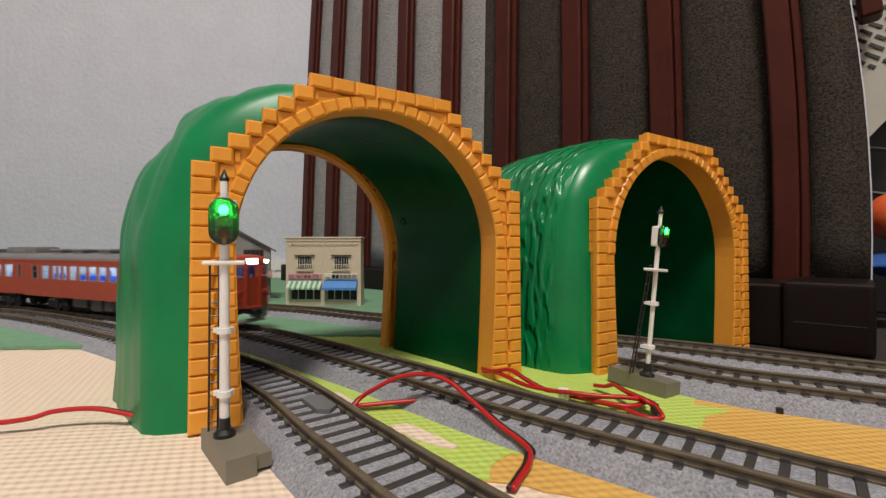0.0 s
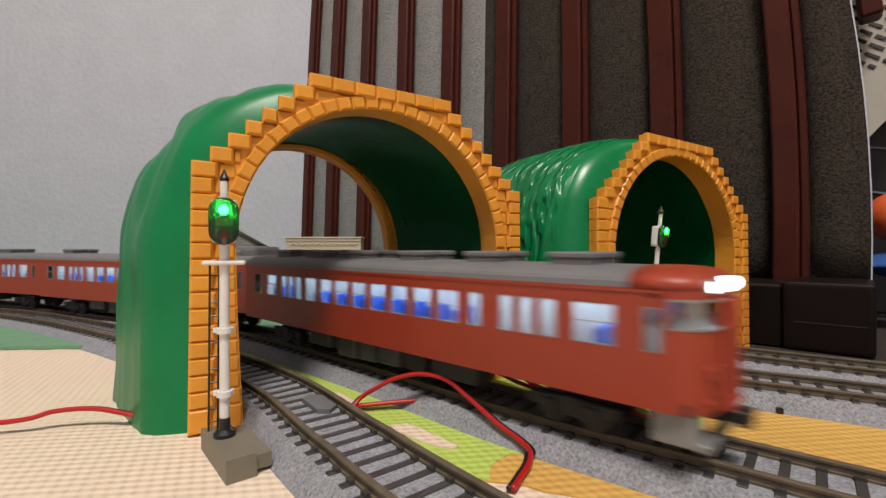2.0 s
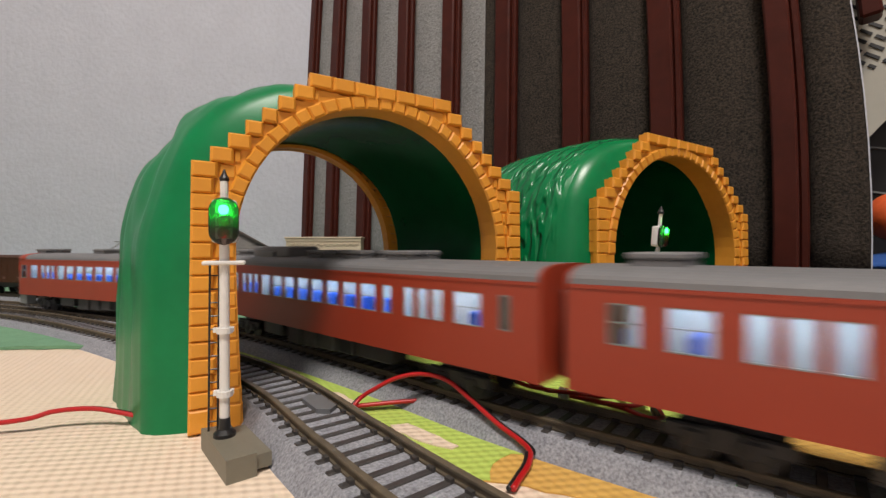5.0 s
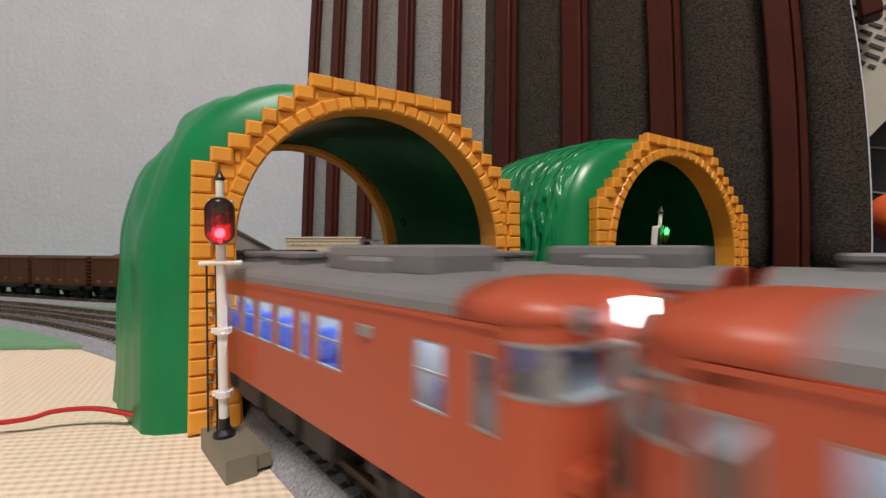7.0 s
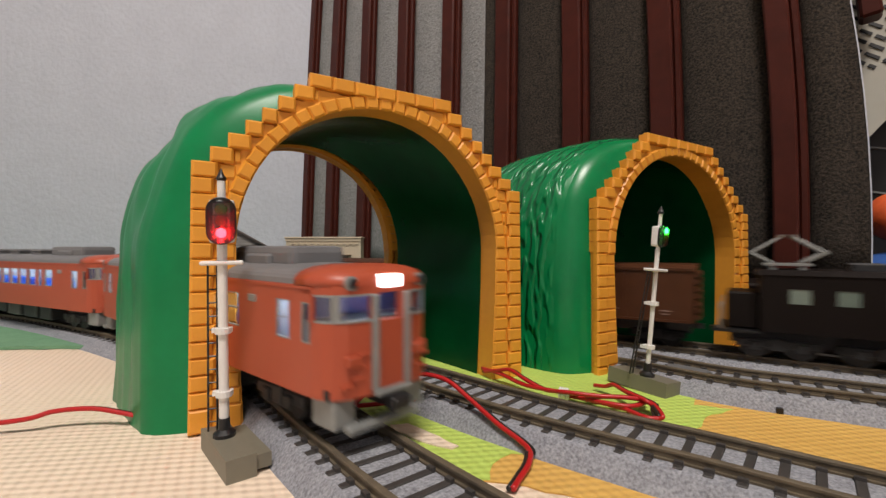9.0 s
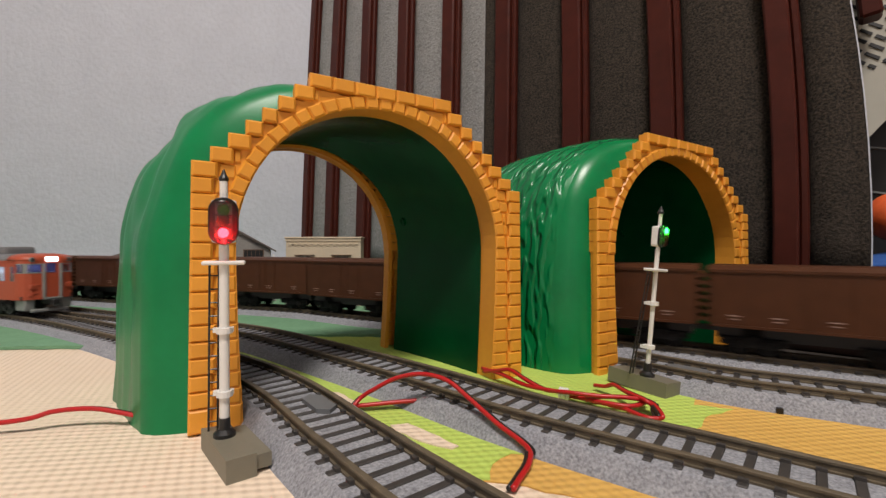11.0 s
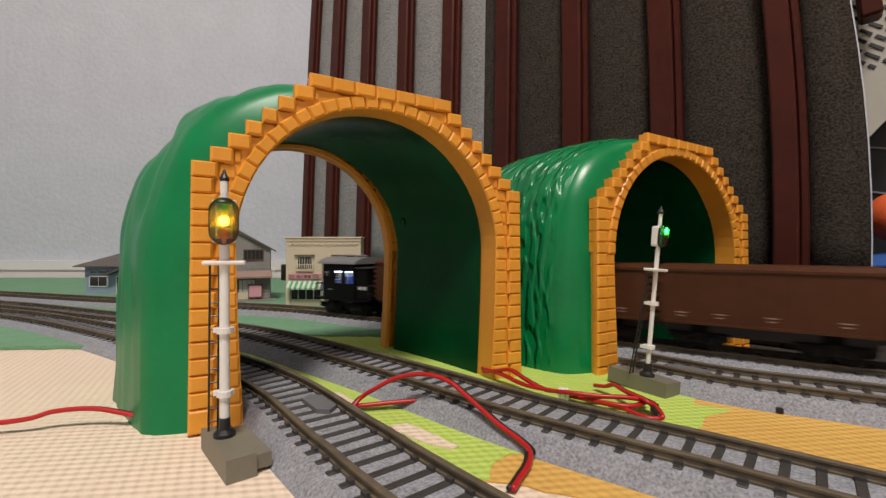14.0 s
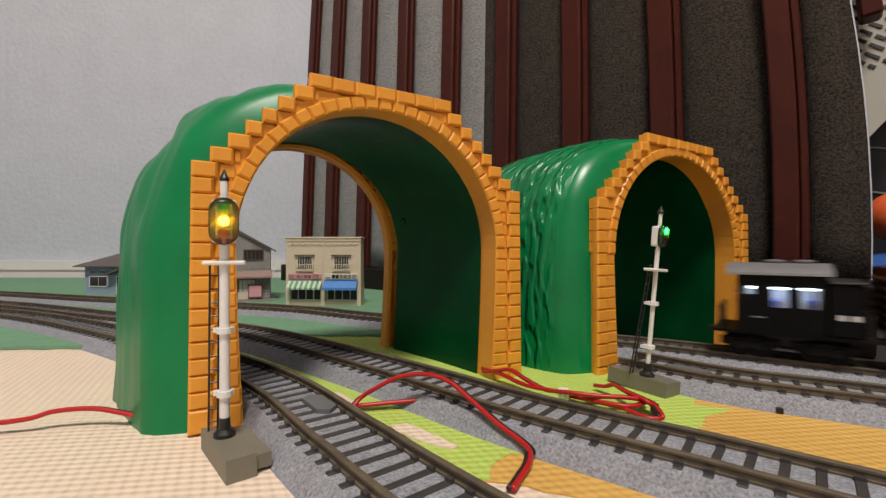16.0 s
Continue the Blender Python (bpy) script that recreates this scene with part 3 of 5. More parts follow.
    part("box", boxes((-0.02, 0.655, -0.030, 0.05, 0.0, 0.030, 0.0015)), DARKWOOD, base)
    part("end_box", boxes((0.6552, 0.6948, -0.0660, 0.05, -0.004, 0.0364, 0.0015)), DARKWOOD, base)
    bm = bmesh.new()
    box(bm, 0.6950, 0.7384, -0.068, 0.05, -0.004, 0.0388, 0.003, None, 3)
    part("lid", bm, DARKWOOD, base)
    part("ledge", boxes((0.701, 0.7345, -0.0684, -0.067, 0.0138, 0.0142)), SCRATCH, base, "thin scratched pale line along the front")
    # things leaning behind the panel's end
    pm = Matrix.Translation((0.345, 0.36, 0)) @ Matrix.Rotation(radians(-40), 4, "Z")
    board = tagged(empty("dark_board", pm), "black boards leaning behind the carpet panel", "board")
    part("board", boxes((-0.10, 0.6, 0.07, 0.09, 0.0, 1.1, 0.002)), BLACK, board)
    for z in (0.110, 0.150):
        b = bmesh.new()
        box(b, -0.08, 0.3, 0.066, 0.07, z, z + 0.0016, 0, Matrix.Translation((0, 0, z)) @ Matrix.Rotation(radians(14), 4, "Y") @ Matrix.Translation((0, 0, -z)))
        part("seam", b, STEEL, board, "thin grey seam")
    b = bmesh.new()
    box(b, 0.016, 0.030, 0.0, 0.02, 0.245, 1.2, 0.002, Matrix.Rotation(radians(-6), 4, "Y"))
    part("post", b, REDWOOD, board, "dark red wooden post")
    sheet = tagged(empty("paper_sheet", pm @ pose(-0.004, 0.03, 0.232, -8, 38, 0)), "pale grey printed paper sheet leaning on the boards", "paper")
    part("sheet", boxes((-0.04, 0.05, 0, 0.0008, -0.075, 0.06)), mat("grey_paper", (0.42, 0.41, 0.36), 0.8, dark=(0.38, 0.37, 0.32), grain=0.4, size=0.01), sheet)
    rng = random.Random(4)
    for i in range(9):
        x = -0.032
        for k in range(5):
            w = rng.uniform(0.004, 0.012)
            part("text_bar", boxes((x, x + w, -0.0012, -0.0004, 0.045 - i * 0.0075, 0.0475 - i * 0.0075)), BLACK, sheet)
            x += w + 0.003
    bm = bmesh.new()
    lathe(bm, [((0.030 + 0.0009 * (i % 2)) * math.sin(math.pi * (0.06 + 0.88 * i / 48)), i * 0.0013) for i in range(49)], 20)
    bag = mesh_ob("ribbed_cushion", bm, mat("orange_fabric", (0.75, 0.12, 0.02), 0.7, dark=(0.6, 0.08, 0.015), grain=0.5, size=0.004, bump=0.0006), True)
    bag.matrix_world = pm @ pose(-0.010, 0.0, 0.080, 0, 80, 0) @ Matrix.Scale(0.62, 4)
    tagged(bag, "bright orange ribbed fabric bundle on the plinth", "cushion")
    bm = bmesh.new()
    rings = []
    for i in range(15):
        t = i / 14
        rings.append([(0.09 * (t - 0.5) + 0.002 * math.sin(k * 1.7), 0.028 * math.cos(2 * math.pi * k / 22) * (1 + 0.1 * math.sin(5 * t * 3 + k)), 0.022 * math.sin(math.pi * (0.06 + 0.88 * t)) * math.sin(2 * math.pi * k / 22) * (1 + 0.18 * math.sin(7 * t + 2.2 * k))) for k in range(22)])
    vs = loft(bm, rings)
    bm.faces.new(vs[0][::-1]), bm.faces.new(vs[-1])
    cloth = mesh_ob("blue_cloth", bm, mat("blue_cloth", (0.03, 0.12, 0.42), 0.85, dark=(0.02, 0.08, 0.30), grain=0.6, size=0.004, bump=0.001), True)
    cloth.matrix_world = pm @ pose(0.030, 0.0, 0.0465) @ Matrix.Diagonal((1, 1, 0.52, 1))
    tagged(cloth, "crumpled blue cloth bundle on the plinth", "cloth")


# ---- little houses ----
HOUSEBLUE = mat("pale_blue_boards", (0.27, 0.36, 0.44), 0.7, dark=(0.23, 0.31, 0.38), grain=0.4, size=0.004)
SLATE = mat("grey_brown_roof", (0.13, 0.11, 0.10), 0.7, dark=(0.10, 0.085, 0.08), grain=0.4, size=0.004)
WEATHER = mat("weathered_boards", (0.30, 0.29, 0.27), 0.8, dark=(0.22, 0.21, 0.20), grain=0.5, size=0.003)
STUCCO = mat("cream_stucco", (0.66, 0.57, 0.42), 0.8, dark=(0.60, 0.52, 0.38), grain=0.4, size=0.004)
TIMBER = mat("brown_timber", (0.14, 0.085, 0.05), 0.6, dark=(0.10, 0.06, 0.04), grain=0.5, size=0.003)
PINKROOF = mat("pale_red_roof", (0.36, 0.24, 0.20), 0.75, dark=(0.30, 0.20, 0.17), grain=0.4, size=0.003)
PINK = mat("pink_sign", (0.62, 0.30, 0.34), 0.6, dark=(0.57, 0.27, 0.31), grain=0.4, size=0.003)
SIGNWHITE = mat("white_sign", (0.66, 0.64, 0.52), 0.6, dark=(0.62, 0.60, 0.48), grain=0.4, size=0.003)
STRIPE = mat("awning_green", (0.10, 0.38, 0.16), 0.7, dark=(0.085, 0.33, 0.14), grain=0.3, size=0.003)
AWNWHITE = mat("awning_white", (0.62, 0.66, 0.56), 0.7, dark=(0.57, 0.6, 0.52), grain=0.3, size=0.003)
AWNBLUE = mat("awning_blue", (0.07, 0.25, 0.62), 0.6, dark=(0.06, 0.21, 0.54), grain=0.3, size=0.004)
DARKGLASS = mat("dark_house_glass", (0.03, 0.032, 0.035), 0.12)
PALEPANE = mat("paper_pane", (0.55, 0.55, 0.52), 0.7, dark=(0.5, 0.5, 0.47), grain=0.3, size=0.002)


def house_window(root, x0, x1, z0, z1, y, cols, rows, frame_mat, pane_mat=None, y_glass=0.0012):
    """A framed window: frame with bars, and its panes."""
    bm = bmesh.new()
    t = 0.0009
    box(bm, x0, x1, y - 0.0008, y + 0.001, z0, z0 + t)
    box(bm, x0, x1, y - 0.0008, y + 0.001, z1 - t, z1)
    box(bm, x0, x0 + t, y - 0.0007, y + 0.001, z0 + t, z1 - t)
    box(bm, x1 - t, x1, y - 0.0007, y + 0.001, z0 + t, z1 - t)
    for i in range(1, cols):
        x = x0 + (x1 - x0) * i / cols
        box(bm, x - t * 0.4, x + t * 0.4, y - 0.0005, y + 0.0008, z0 + t, z1 - t)
    for i in range(1, rows):
        z = z0 + (z1 - z0) * i / rows
        box(bm, x0 + t, x1 - t, y - 0.0003, y + 0.0007, z - t * 0.4, z + t * 0.4)
    w = part("window", bm, frame_mat, root)
    for i in range(cols):
        xa, xb = x0 + (x1 - x0) * i / cols, x0 + (x1 - x0) * (i + 1) / cols
        part("pane", boxes((xa + 0.0002, xb - 0.0002, y + y_glass - 0.0006, y + y_glass, z0 + 0.0002, z1 - 0.0002)), pane_mat or DARKGLASS, w)
    return w


def gable_boards(root, x0, x1, z0, z1, y, material, pitch=0.0026, top=None):
    """Lapped boards, each one a piece; top(x) bounds them from above."""
    z = z0
    while z < z1 - 0.0004:
        a, b = x0, x1
        if top:
            xs = [x0 + (x1 - x0) * i / 200 for i in range(201)]
            ok = [x for x in xs if top(x) > z + pitch]
            if not ok:
                break
            a, b = ok[0], ok[-1]
        bm = bmesh.new()
        prism(bm, [(y - 0.0009, z), (y - 0.0002, z + pitch), (y + 0.0008, z + pitch), (y + 0.0008, z)], a, b, "x")
        part("board", bm, material, root)
        z += pitch


def lettering(text, board, x, z, size, material):
    """Raised sign writing in the built-in font, standing on a board that faces -y."""
    cu = bpy.data.curves.new("lettering", "FONT")
    cu.body, cu.size, cu.extrude = text, size, 0.0001
    ob = new("lettering", cu)
    bpy.context.view_layer.update()
    me = bpy.data.meshes.new_from_object(ob.evaluated_get(bpy.context.evaluated_depsgraph_get()))
    bpy.data.objects.remove(ob)
    me.materials.clear()
    me.materials.append(material)
    me.transform(pose(x, -0.0018, z, 90, 0, 0))
    word = new("lettering", me)
    word.parent = board
    return word


def shop(m):
    """Local x runs along the front, y goes back, z up."""
    root = tagged(empty("shop_house", m), "two-storey cream stucco shop with striped and blue awnings", "model house")
    W2, D, H = 0.0375, 0.014, 0.0665
    open_z = 0.0205
    part("wall", boxes((-W2, W2, 0, D, open_z, H, 0.0004)), STUCCO, root)
    for x in (-W2 + 0.002, 0.0, W2 - 0.002):
        part("pillar", boxes((x - 0.002, x + 0.002, 0, D, 0, open_z)), STUCCO, root)
    for x in (-W2 + 0.004, 0.002):
        part("stall_riser", boxes((x, x + W2 - 0.006, 0.0015, D - 0.002, 0, 0.005)), STUCCO, root)
    part("rear_wall", boxes((-W2, W2, D, D + 0.002, 0, open_z)), STUCCO, root)
    part("downpipe", boxes((-0.0006, 0.0006, -0.0006, 0, open_z, H - 0.004)), STUCCO, root)
    part("cornice", boxes((-W2 - 0.001, W2 + 0.001, -0.0016, D, H, H + 0.0016, 0.0003), (-W2 - 0.0003, W2 + 0.0003, -0.0008, 0, H - 0.0026, H)), STUCCO, root)
    for x in range(22):
        xx = -W2 + 0.004 + x * (2 * W2 - 0.008) / 21
        part("tile", boxes((xx - 0.0014, xx + 0.0014, -0.0009, 0.0002, H - 0.0070 + (0.0013 if x % 2 else 0), H - 0.0055 + (0.0013 if x % 2 else 0))), STUCCO, root)
    for sx in (-1, 1):
        cx = sx * 0.0183
        part("hood", boxes((cx - 0.0098, cx + 0.0098, -0.0022, 0.0, 0.0495, 0.0505)), TIMBER, root)
        house_window(root, cx - 0.0078, cx + 0.0078, 0.0355, 0.0495, 0.0, 6, 3, SIGNWHITE, None, 0.0)
        rail = part("balcony", boxes((cx - 0.0088, cx + 0.0088, -0.0026, -0.002, 0.0405, 0.0411), (cx - 0.0088, cx + 0.0088, -0.0026, -0.0005, 0.0342, 0.0349)), STUCCO, root)
        for k in range(9):
            xx = cx - 0.0085 + k * 0.0170 / 8
            part("baluster", boxes((xx - 0.0003, xx + 0.0003, -0.0025, -0.002, 0.0349, 0.0405)), STUCCO, rail)
        house_window(root, cx - 0.0155, cx + 0.0155, 0.005, 0.0200, 0.003, 4, 1, SIGNWHITE, DARKGLASS)
    # signs
    pink = part("sign_board", boxes((-W2 + 0.003, -0.0015, -0.0016, 0, 0.0262, 0.0318, 0.0003)), PINK, root, "pink shop sign with dark writing")
    white = part("sign_board", boxes((0.0015, W2 - 0.003, -0.0016, 0, 0.0262, 0.0318, 0.0003)), SIGNWHITE, root, "white shop sign with black writing")
    lettering("\u8089\u306e", pink, -0.0262, 0.0274, 0.0036, TIMBER)
    for i in range(2):
        part("text_bar", boxes((-0.0182 + i * 0.0036, -0.0155 + i * 0.0036, -0.0020, -0.0016, 0.0276, 0.0304)), TIMBER, pink)
        part("text_bar", boxes((0.0092 + i * 0.0037, 0.0122 + i * 0.0037, -0.0020, -0.0016, 0.0273, 0.0307)), BLACK, white)
    lettering("\u8c46\u8150\u5e97", white, 0.0166, 0.0273, 0.0039, BLACK)
    for i in range(3):
        part("text_bar", boxes((-0.0335, -0.0282, -0.0019, -0.0016, 0.0273 + i * 0.0013, 0.0280 + i * 0.0013)), PINKROOF, pink)
    part("emblem", boxes((-0.0105, -0.004, -0.0021, -0.0016, 0.027, 0.0311, 0.0008)), PINKROOF, pink, "brown rounded emblem")
    part("emblem", boxes((0.0290, 0.0335, -0.0019, -0.0016, 0.0272, 0.0308)), WEATHER, white, "grey emblem")
    part("text_bar", boxes((0.003, 0.0075, -0.0019, -0.0016, 0.0274, 0.0284)), WEATHER, white)
    aw = part("awning", boxes((-W2 + 0.003, -0.0012, -0.0008, 0, 0.0245, 0.0250)), AWNWHITE, root, "green and white striped awning")
    n = 13
    for i in range(n):
        x0 = -W2 + 0.003 + i * (W2 - 0.0042) / n
        x1 = -W2 + 0.003 + (i + 1) * (W2 - 0.0042) / n
        bm = bmesh.new()
        prism(bm, [(0, 0.0248), (-0.0075, 0.0185), (-0.0075, 0.0165), (-0.0070, 0.0165), (-0.0070, 0.0180), (0, 0.0238)], x0, x1, "x")
        part("stripe", bm, STRIPE if i % 2 else AWNWHITE, aw)
    bm = bmesh.new()
    prism(bm, [(0, 0.0252), (-0.0040, 0.0235), (-0.0080, 0.0185), (-0.0080, 0.0160), (-0.0074, 0.0160), (-0.0074, 0.0180), (0, 0.0236)], 0.0012, W2 - 0.003, "x")
    part("awning", bm, AWNBLUE, root, "plain blue awning")
    return root


def gabled_house(m):
    root = tagged(empty("gabled_house", m), "grey weatherboard two-storey model house with pale red canopy", "model house")
    W2, D, E, R = 0.0465, 0.045, 0.056, 0.083

    def top(x):
        return R - (R - E) * abs(x) / W2
    bm = bmesh.new()
    prism(bm, [(-W2, 0), (W2, 0), (W2, E), (0, R), (-W2, E)], 0.0, D, "y")
    part("wall", bm, WEATHER, root)
    gable_boards(root, -W2, W2, 0.0285, R, 0.0, WEATHER, 0.0032, top)
    gable_boards(root, W2 - 0.010, W2, 0.0, 0.024, 0.0, WEATHER, 0.0032)
    bm = bmesh.new()
    for s in (-1, 1):
        prism(bm, [(0, R), (s * (W2 + 0.006), E - 0.0035), (s * (W2 + 0.006), E - 0.0020), (0, R + 0.0018)], -0.004, D + 0.003, "y")
    part("roof", bm, SLATE, root)
    part("gutter", boxes((W2 + 0.0025, W2 + 0.0045, -0.001, 0.001, 0.028, E - 0.006)), TRIM, root, "white downpipe")
    house_window(root, W2 - 0.027, W2 - 0.0065, 0.044, 0.0555, -0.001, 5, 3, TIMBER, DARKGLASS, 0.0)
    house_window(root, -W2 + 0.006, -W2 + 0.026, 0.044, 0.0555, -0.001, 5, 3, TIMBER, PALEPANE, 0.0)
    bm = bmesh.new()
    prism(bm, [(0.0, 0.0325), (-0.010, 0.0268), (-0.010, 0.0250), (0.0, 0.0290)], -W2 - 0.002, W2 + 0.002, "x")
    part("canopy", bm, PINKROOF, root, "pale red canopy roof")
    for i in range(4):
        x = -W2 + 0.004 + i * 0.019
        house_window(root, x, x + 0.0175, 0.003, 0.0235, -0.001, 4, 3, TIMBER, PALEPANE if i % 2 else DARKGLASS, 0.0)
        part("board", boxes((x, x + 0.0175, -0.0022, -0.0006, 0.0022, 0.0098)), STUCCO, root, "pale lower door panel")
    part("porch", boxes((-W2 - 0.002, W2 + 0.006, -0.010, 0.0, 0, 0.002)), WEATHER, root)
    stand = tagged(empty("sign_stand", m @ pose(W2 - 0.021, -0.006, 0.002, -8, 0, 0)), "small pink notice board in a timber frame by the gabled house", "notice board")
    part("board", boxes((0, 0.012, 0, 0.001, 0.003, 0.0150)), PINK, stand)
    part("surround", boxes((-0.001, 0.0, -0.0004, 0.0014, 0, 0.0165), (0.012, 0.013, -0.0004, 0.0014, 0, 0.0165), (0.0, 0.012, -0.0004, 0.0014, 0.0150, 0.0165), (0.0, 0.012, -0.0004, 0.0014, 0.0018, 0.003)), TIMBER, stand)
    return root


def station_house(m):
    root = tagged(empty("hip_roof_house", m), "pale blue boarded model house with grey hipped roof", "model house")
    L, D, E, R = 0.096, 0.05, 0.0350, 0.0520
    part("wall", boxes((0, L, 0, D, 0, E)), HOUSEBLUE, root)
    gable_boards(root, 0.0, 0.038, 0.0, E, 0.0, HOUSEBLUE, 0.0032)
    bm = bmesh.new()
    o = 0.009
    lo = [(-o, -o, E), (L + o, -o, E), (L + o, D + o, E), (-o, D + o, E)]
    hi = [(0.032, D / 2, R), (L - 0.032, D / 2, R)]
    v = [bm.verts.new(p) for p in lo + [(x, y, E - 0.0012) for x, y, _ in lo] + hi]
    for f in ((0, 1, 9, 8), (1, 2, 9), (2, 3, 8, 9), (3, 0, 8), (4, 5, 1, 0), (5, 6, 2, 1), (6, 7, 3, 2), (7, 4, 0, 3), (7, 6, 5, 4)):
        bm.faces.new([v[i] for i in f])
    part("roof", bm, SLATE, root)
    house_window(root, 0.006, 0.0285, 0.0095, 0.0225, -0.0012, 2, 4, TRIM, DARKGLASS, 0.0)
    for x in (0.006, 0.018):
        house_window(root, x, x + 0.0105, 0.0255, 0.0295, -0.0012, 1, 1, HOUSEBLUE, DARKGLASS, 0.0)
    for i in range(3):
        x = 0.039 + i * 0.016
        house_window(root, x, x + 0.0145, 0.001, 0.0225, -0.0012, 2, 3, TRIM, DARKGLASS, 0.0)
        part("board", boxes((x + 0.0005, x + 0.014, -0.0026, -0.0012, 0.001, 0.0072)), STUCCO, root, "pale lower door panel")
    bm = bmesh.new()
    prism(bm, [(0.030, 0.0235), (0.0565, 0.0330), (0.085, 0.0235), (0.085, 0.0250), (0.0565, 0.0348), (0.030, 0.0250)], -0.012, 0.0, "y")
    part("porch_roof", bm, SLATE, root)
    return root


# ---- signals ----
GREENLENS = glass("green_lens", (0.012, 1.0, 0.06))
YELLOWLENS = glass("amber_lens", (1.0, 0.52, 0.015))
REDLENS = glass("red_lens", (1.0, 0.012, 0.02))
BULB = mat("bulb_glow", (1, 1, 1), 0.5, emit=(1.0, 0.97, 0.92), strength=75.0)
COVER = bpy.data.materials.new("smoked_cover")
COVER.use_nodes = True
nt_ = COVER.node_tree
t_, d_, g_, x1_, x2_ = (nt_.nodes.new(k) for k in ("ShaderNodeBsdfTransparent", "ShaderNodeBsdfTranslucent", "ShaderNodeBsdfGlossy", "ShaderNodeMixShader", "ShaderNodeMixShader"))
t_.inputs[0].default_value, d_.inputs[0].default_value = (0.42, 0.42, 0.42, 1), (0.62, 0.62, 0.62, 1)
g_.inputs["Roughness"].default_value = 0.25
x1_.inputs[0].default_value, x2_.inputs[0].default_value = 0.15, 0.03
n_, b_ = nt_.nodes.new("ShaderNodeTexNoise"), nt_.nodes.new("ShaderNodeBump")
n_.inputs["Scale"].default_value = 2600
b_.inputs["Strength"].default_value, b_.inputs["Distance"].default_value = 1.0, 0.0006
nt_.links.new(n_.outputs["Fac"], b_.inputs["Height"])
nt_.links.new(b_.outputs[0], d_.inputs["Normal"])
nt_.links.new(t_.outputs[0], x1_.inputs[1])
nt_.links.new(d_.outputs[0], x1_.inputs[2])
nt_.links.new(x1_.outputs[0], x2_.inputs[1])
nt_.links.new(g_.outputs[0], x2_.inputs[2])
nt_.links.new(x2_.outputs[0], nt_.nodes["Material Output"].inputs[0])


def signal(m, height, face, label, foot, hs=1.0):
    """A colour-light signal; face is the turn of its head, degrees from straight towards -y."""
    root = tagged(empty("railway_signal", m), label, "railway signal", group="railway signals")
    bm = bmesh.new()
    fx0, fx1, fy0, fy1 = foot
    prism(bm, [(fx0, fy0 + 0.0042), (fx1, fy0 + 0.0042), (fx1 + 0.002, fy1), (fx0, fy1)], 0.0, 0.0062, "z")
    prism(bm, [(fx0 + 0.0012, fy0), (fx1, fy0), (fx1, fy0 + 0.0042), (fx0 + 0.0012, fy0 + 0.0042)], 0.0012, 0.0050, "z")
    prism(bm, [(fx0 + 0.004, fy0 + 0.001), (fx1, fy0 + 0.001), (fx1, fy0 + 0.0042), (fx0 + 0.004, fy0 + 0.0042)], 0.0, 0.0012, "z")
    part("base", bm, GREYPLASTIC, root, "olive grey plastic foot block")
    bm = bmesh.new()
    lathe(bm, [(0.0030, 0.0062), (0.0030, 0.0072), (0.0016, 0.0082), (0.0015, 0.0115)], 16)
    part("socket", bm, BLACK, root, "black pole socket")
    bm = bmesh.new()
    lathe(bm, [(0.00135 * hs, 0.0105), (0.00135 * hs, height - 0.018), (0.0011 * hs, height - 0.0178), (0.0011 * hs, height - 0.0030)], 16)
    part("pole", bm, WHITE, root)
    bm = bmesh.new()
    lathe(bm, [(0.0012, height - 0.0034), (0.0014, height - 0.0026), (0.0008, height - 0.0016), (0.0002, height)], 12)
    part("finial", bm, BLACK, root)
    turn = Matrix.Rotation(radians(face), 4, "Z")
    for z in (0.0175, 0.0355):
        bm = bmesh.new()
        lathe(bm, [(0.0022, z), (0.0022, z + 0.0016)], 14)
        box(bm, -0.0030, 0.0024, 0.0004, 0.0024, z + 0.0002, z + 0.0014, 0, turn)
        part("clamp", bm, WHITE, root)
    zc = height - 0.0272
    bm = bmesh.new()
    box(bm, -0.0056, 0.0056, -0.0026, 0.0026, zc, zc + 0.0012, 0.0004, turn)
    part("platform", bm, WHITE, root)
    lad = bmesh.new()
    for x in (-0.0012, 0.0012):
        tube(lad, [turn @ Vector((x - 0.0034, 0.0050, 0.0062)), turn @ Vector((x - 0.0026, 0.0012, height - 0.026))], 0.0003, 6)
    ladder = part("ladder", lad, BLACK, root, "thin black ladder")
    for i in range(12):
        z = 0.009 + i * 0.0039
        f = (z - 0.0062) / (height - 0.032)
        y, xo = 0.0050 - 0.0038 * f, -0.0034 + 0.0008 * f
        b = bmesh.new()
        tube(b, [turn @ Vector((xo - 0.0012, y, z)), turn @ Vector((xo + 0.0012, y, z))], 0.00022, 5)
        part("rung", b, BLACK, ladder)
    # head: rounded plate, white box behind, a tube of lenses
    zh = height - 0.0148 * (0.55 + 0.45 * hs)
    rise = Matrix.Translation((0, 0, zh)) @ Matrix.Scale(hs, 4) @ Matrix.Translation((0, 0, -zh))
    head = bmesh.new()
    n = 40

    def oval(rx, rz, y):
        out = []
        for k in range(n):
            t = 2 * math.pi * k / n
            out.append(turn @ Vector((rx * math.cos(t), y, zh + math.copysign(max(0, rz - rx), math.sin(t)) * (1 if abs(math.sin(t)) > 0.02 else 0) + rx * math.sin(t))))
        return out
    lens_z = [zh + 0.0031, zh, zh - 0.0034]
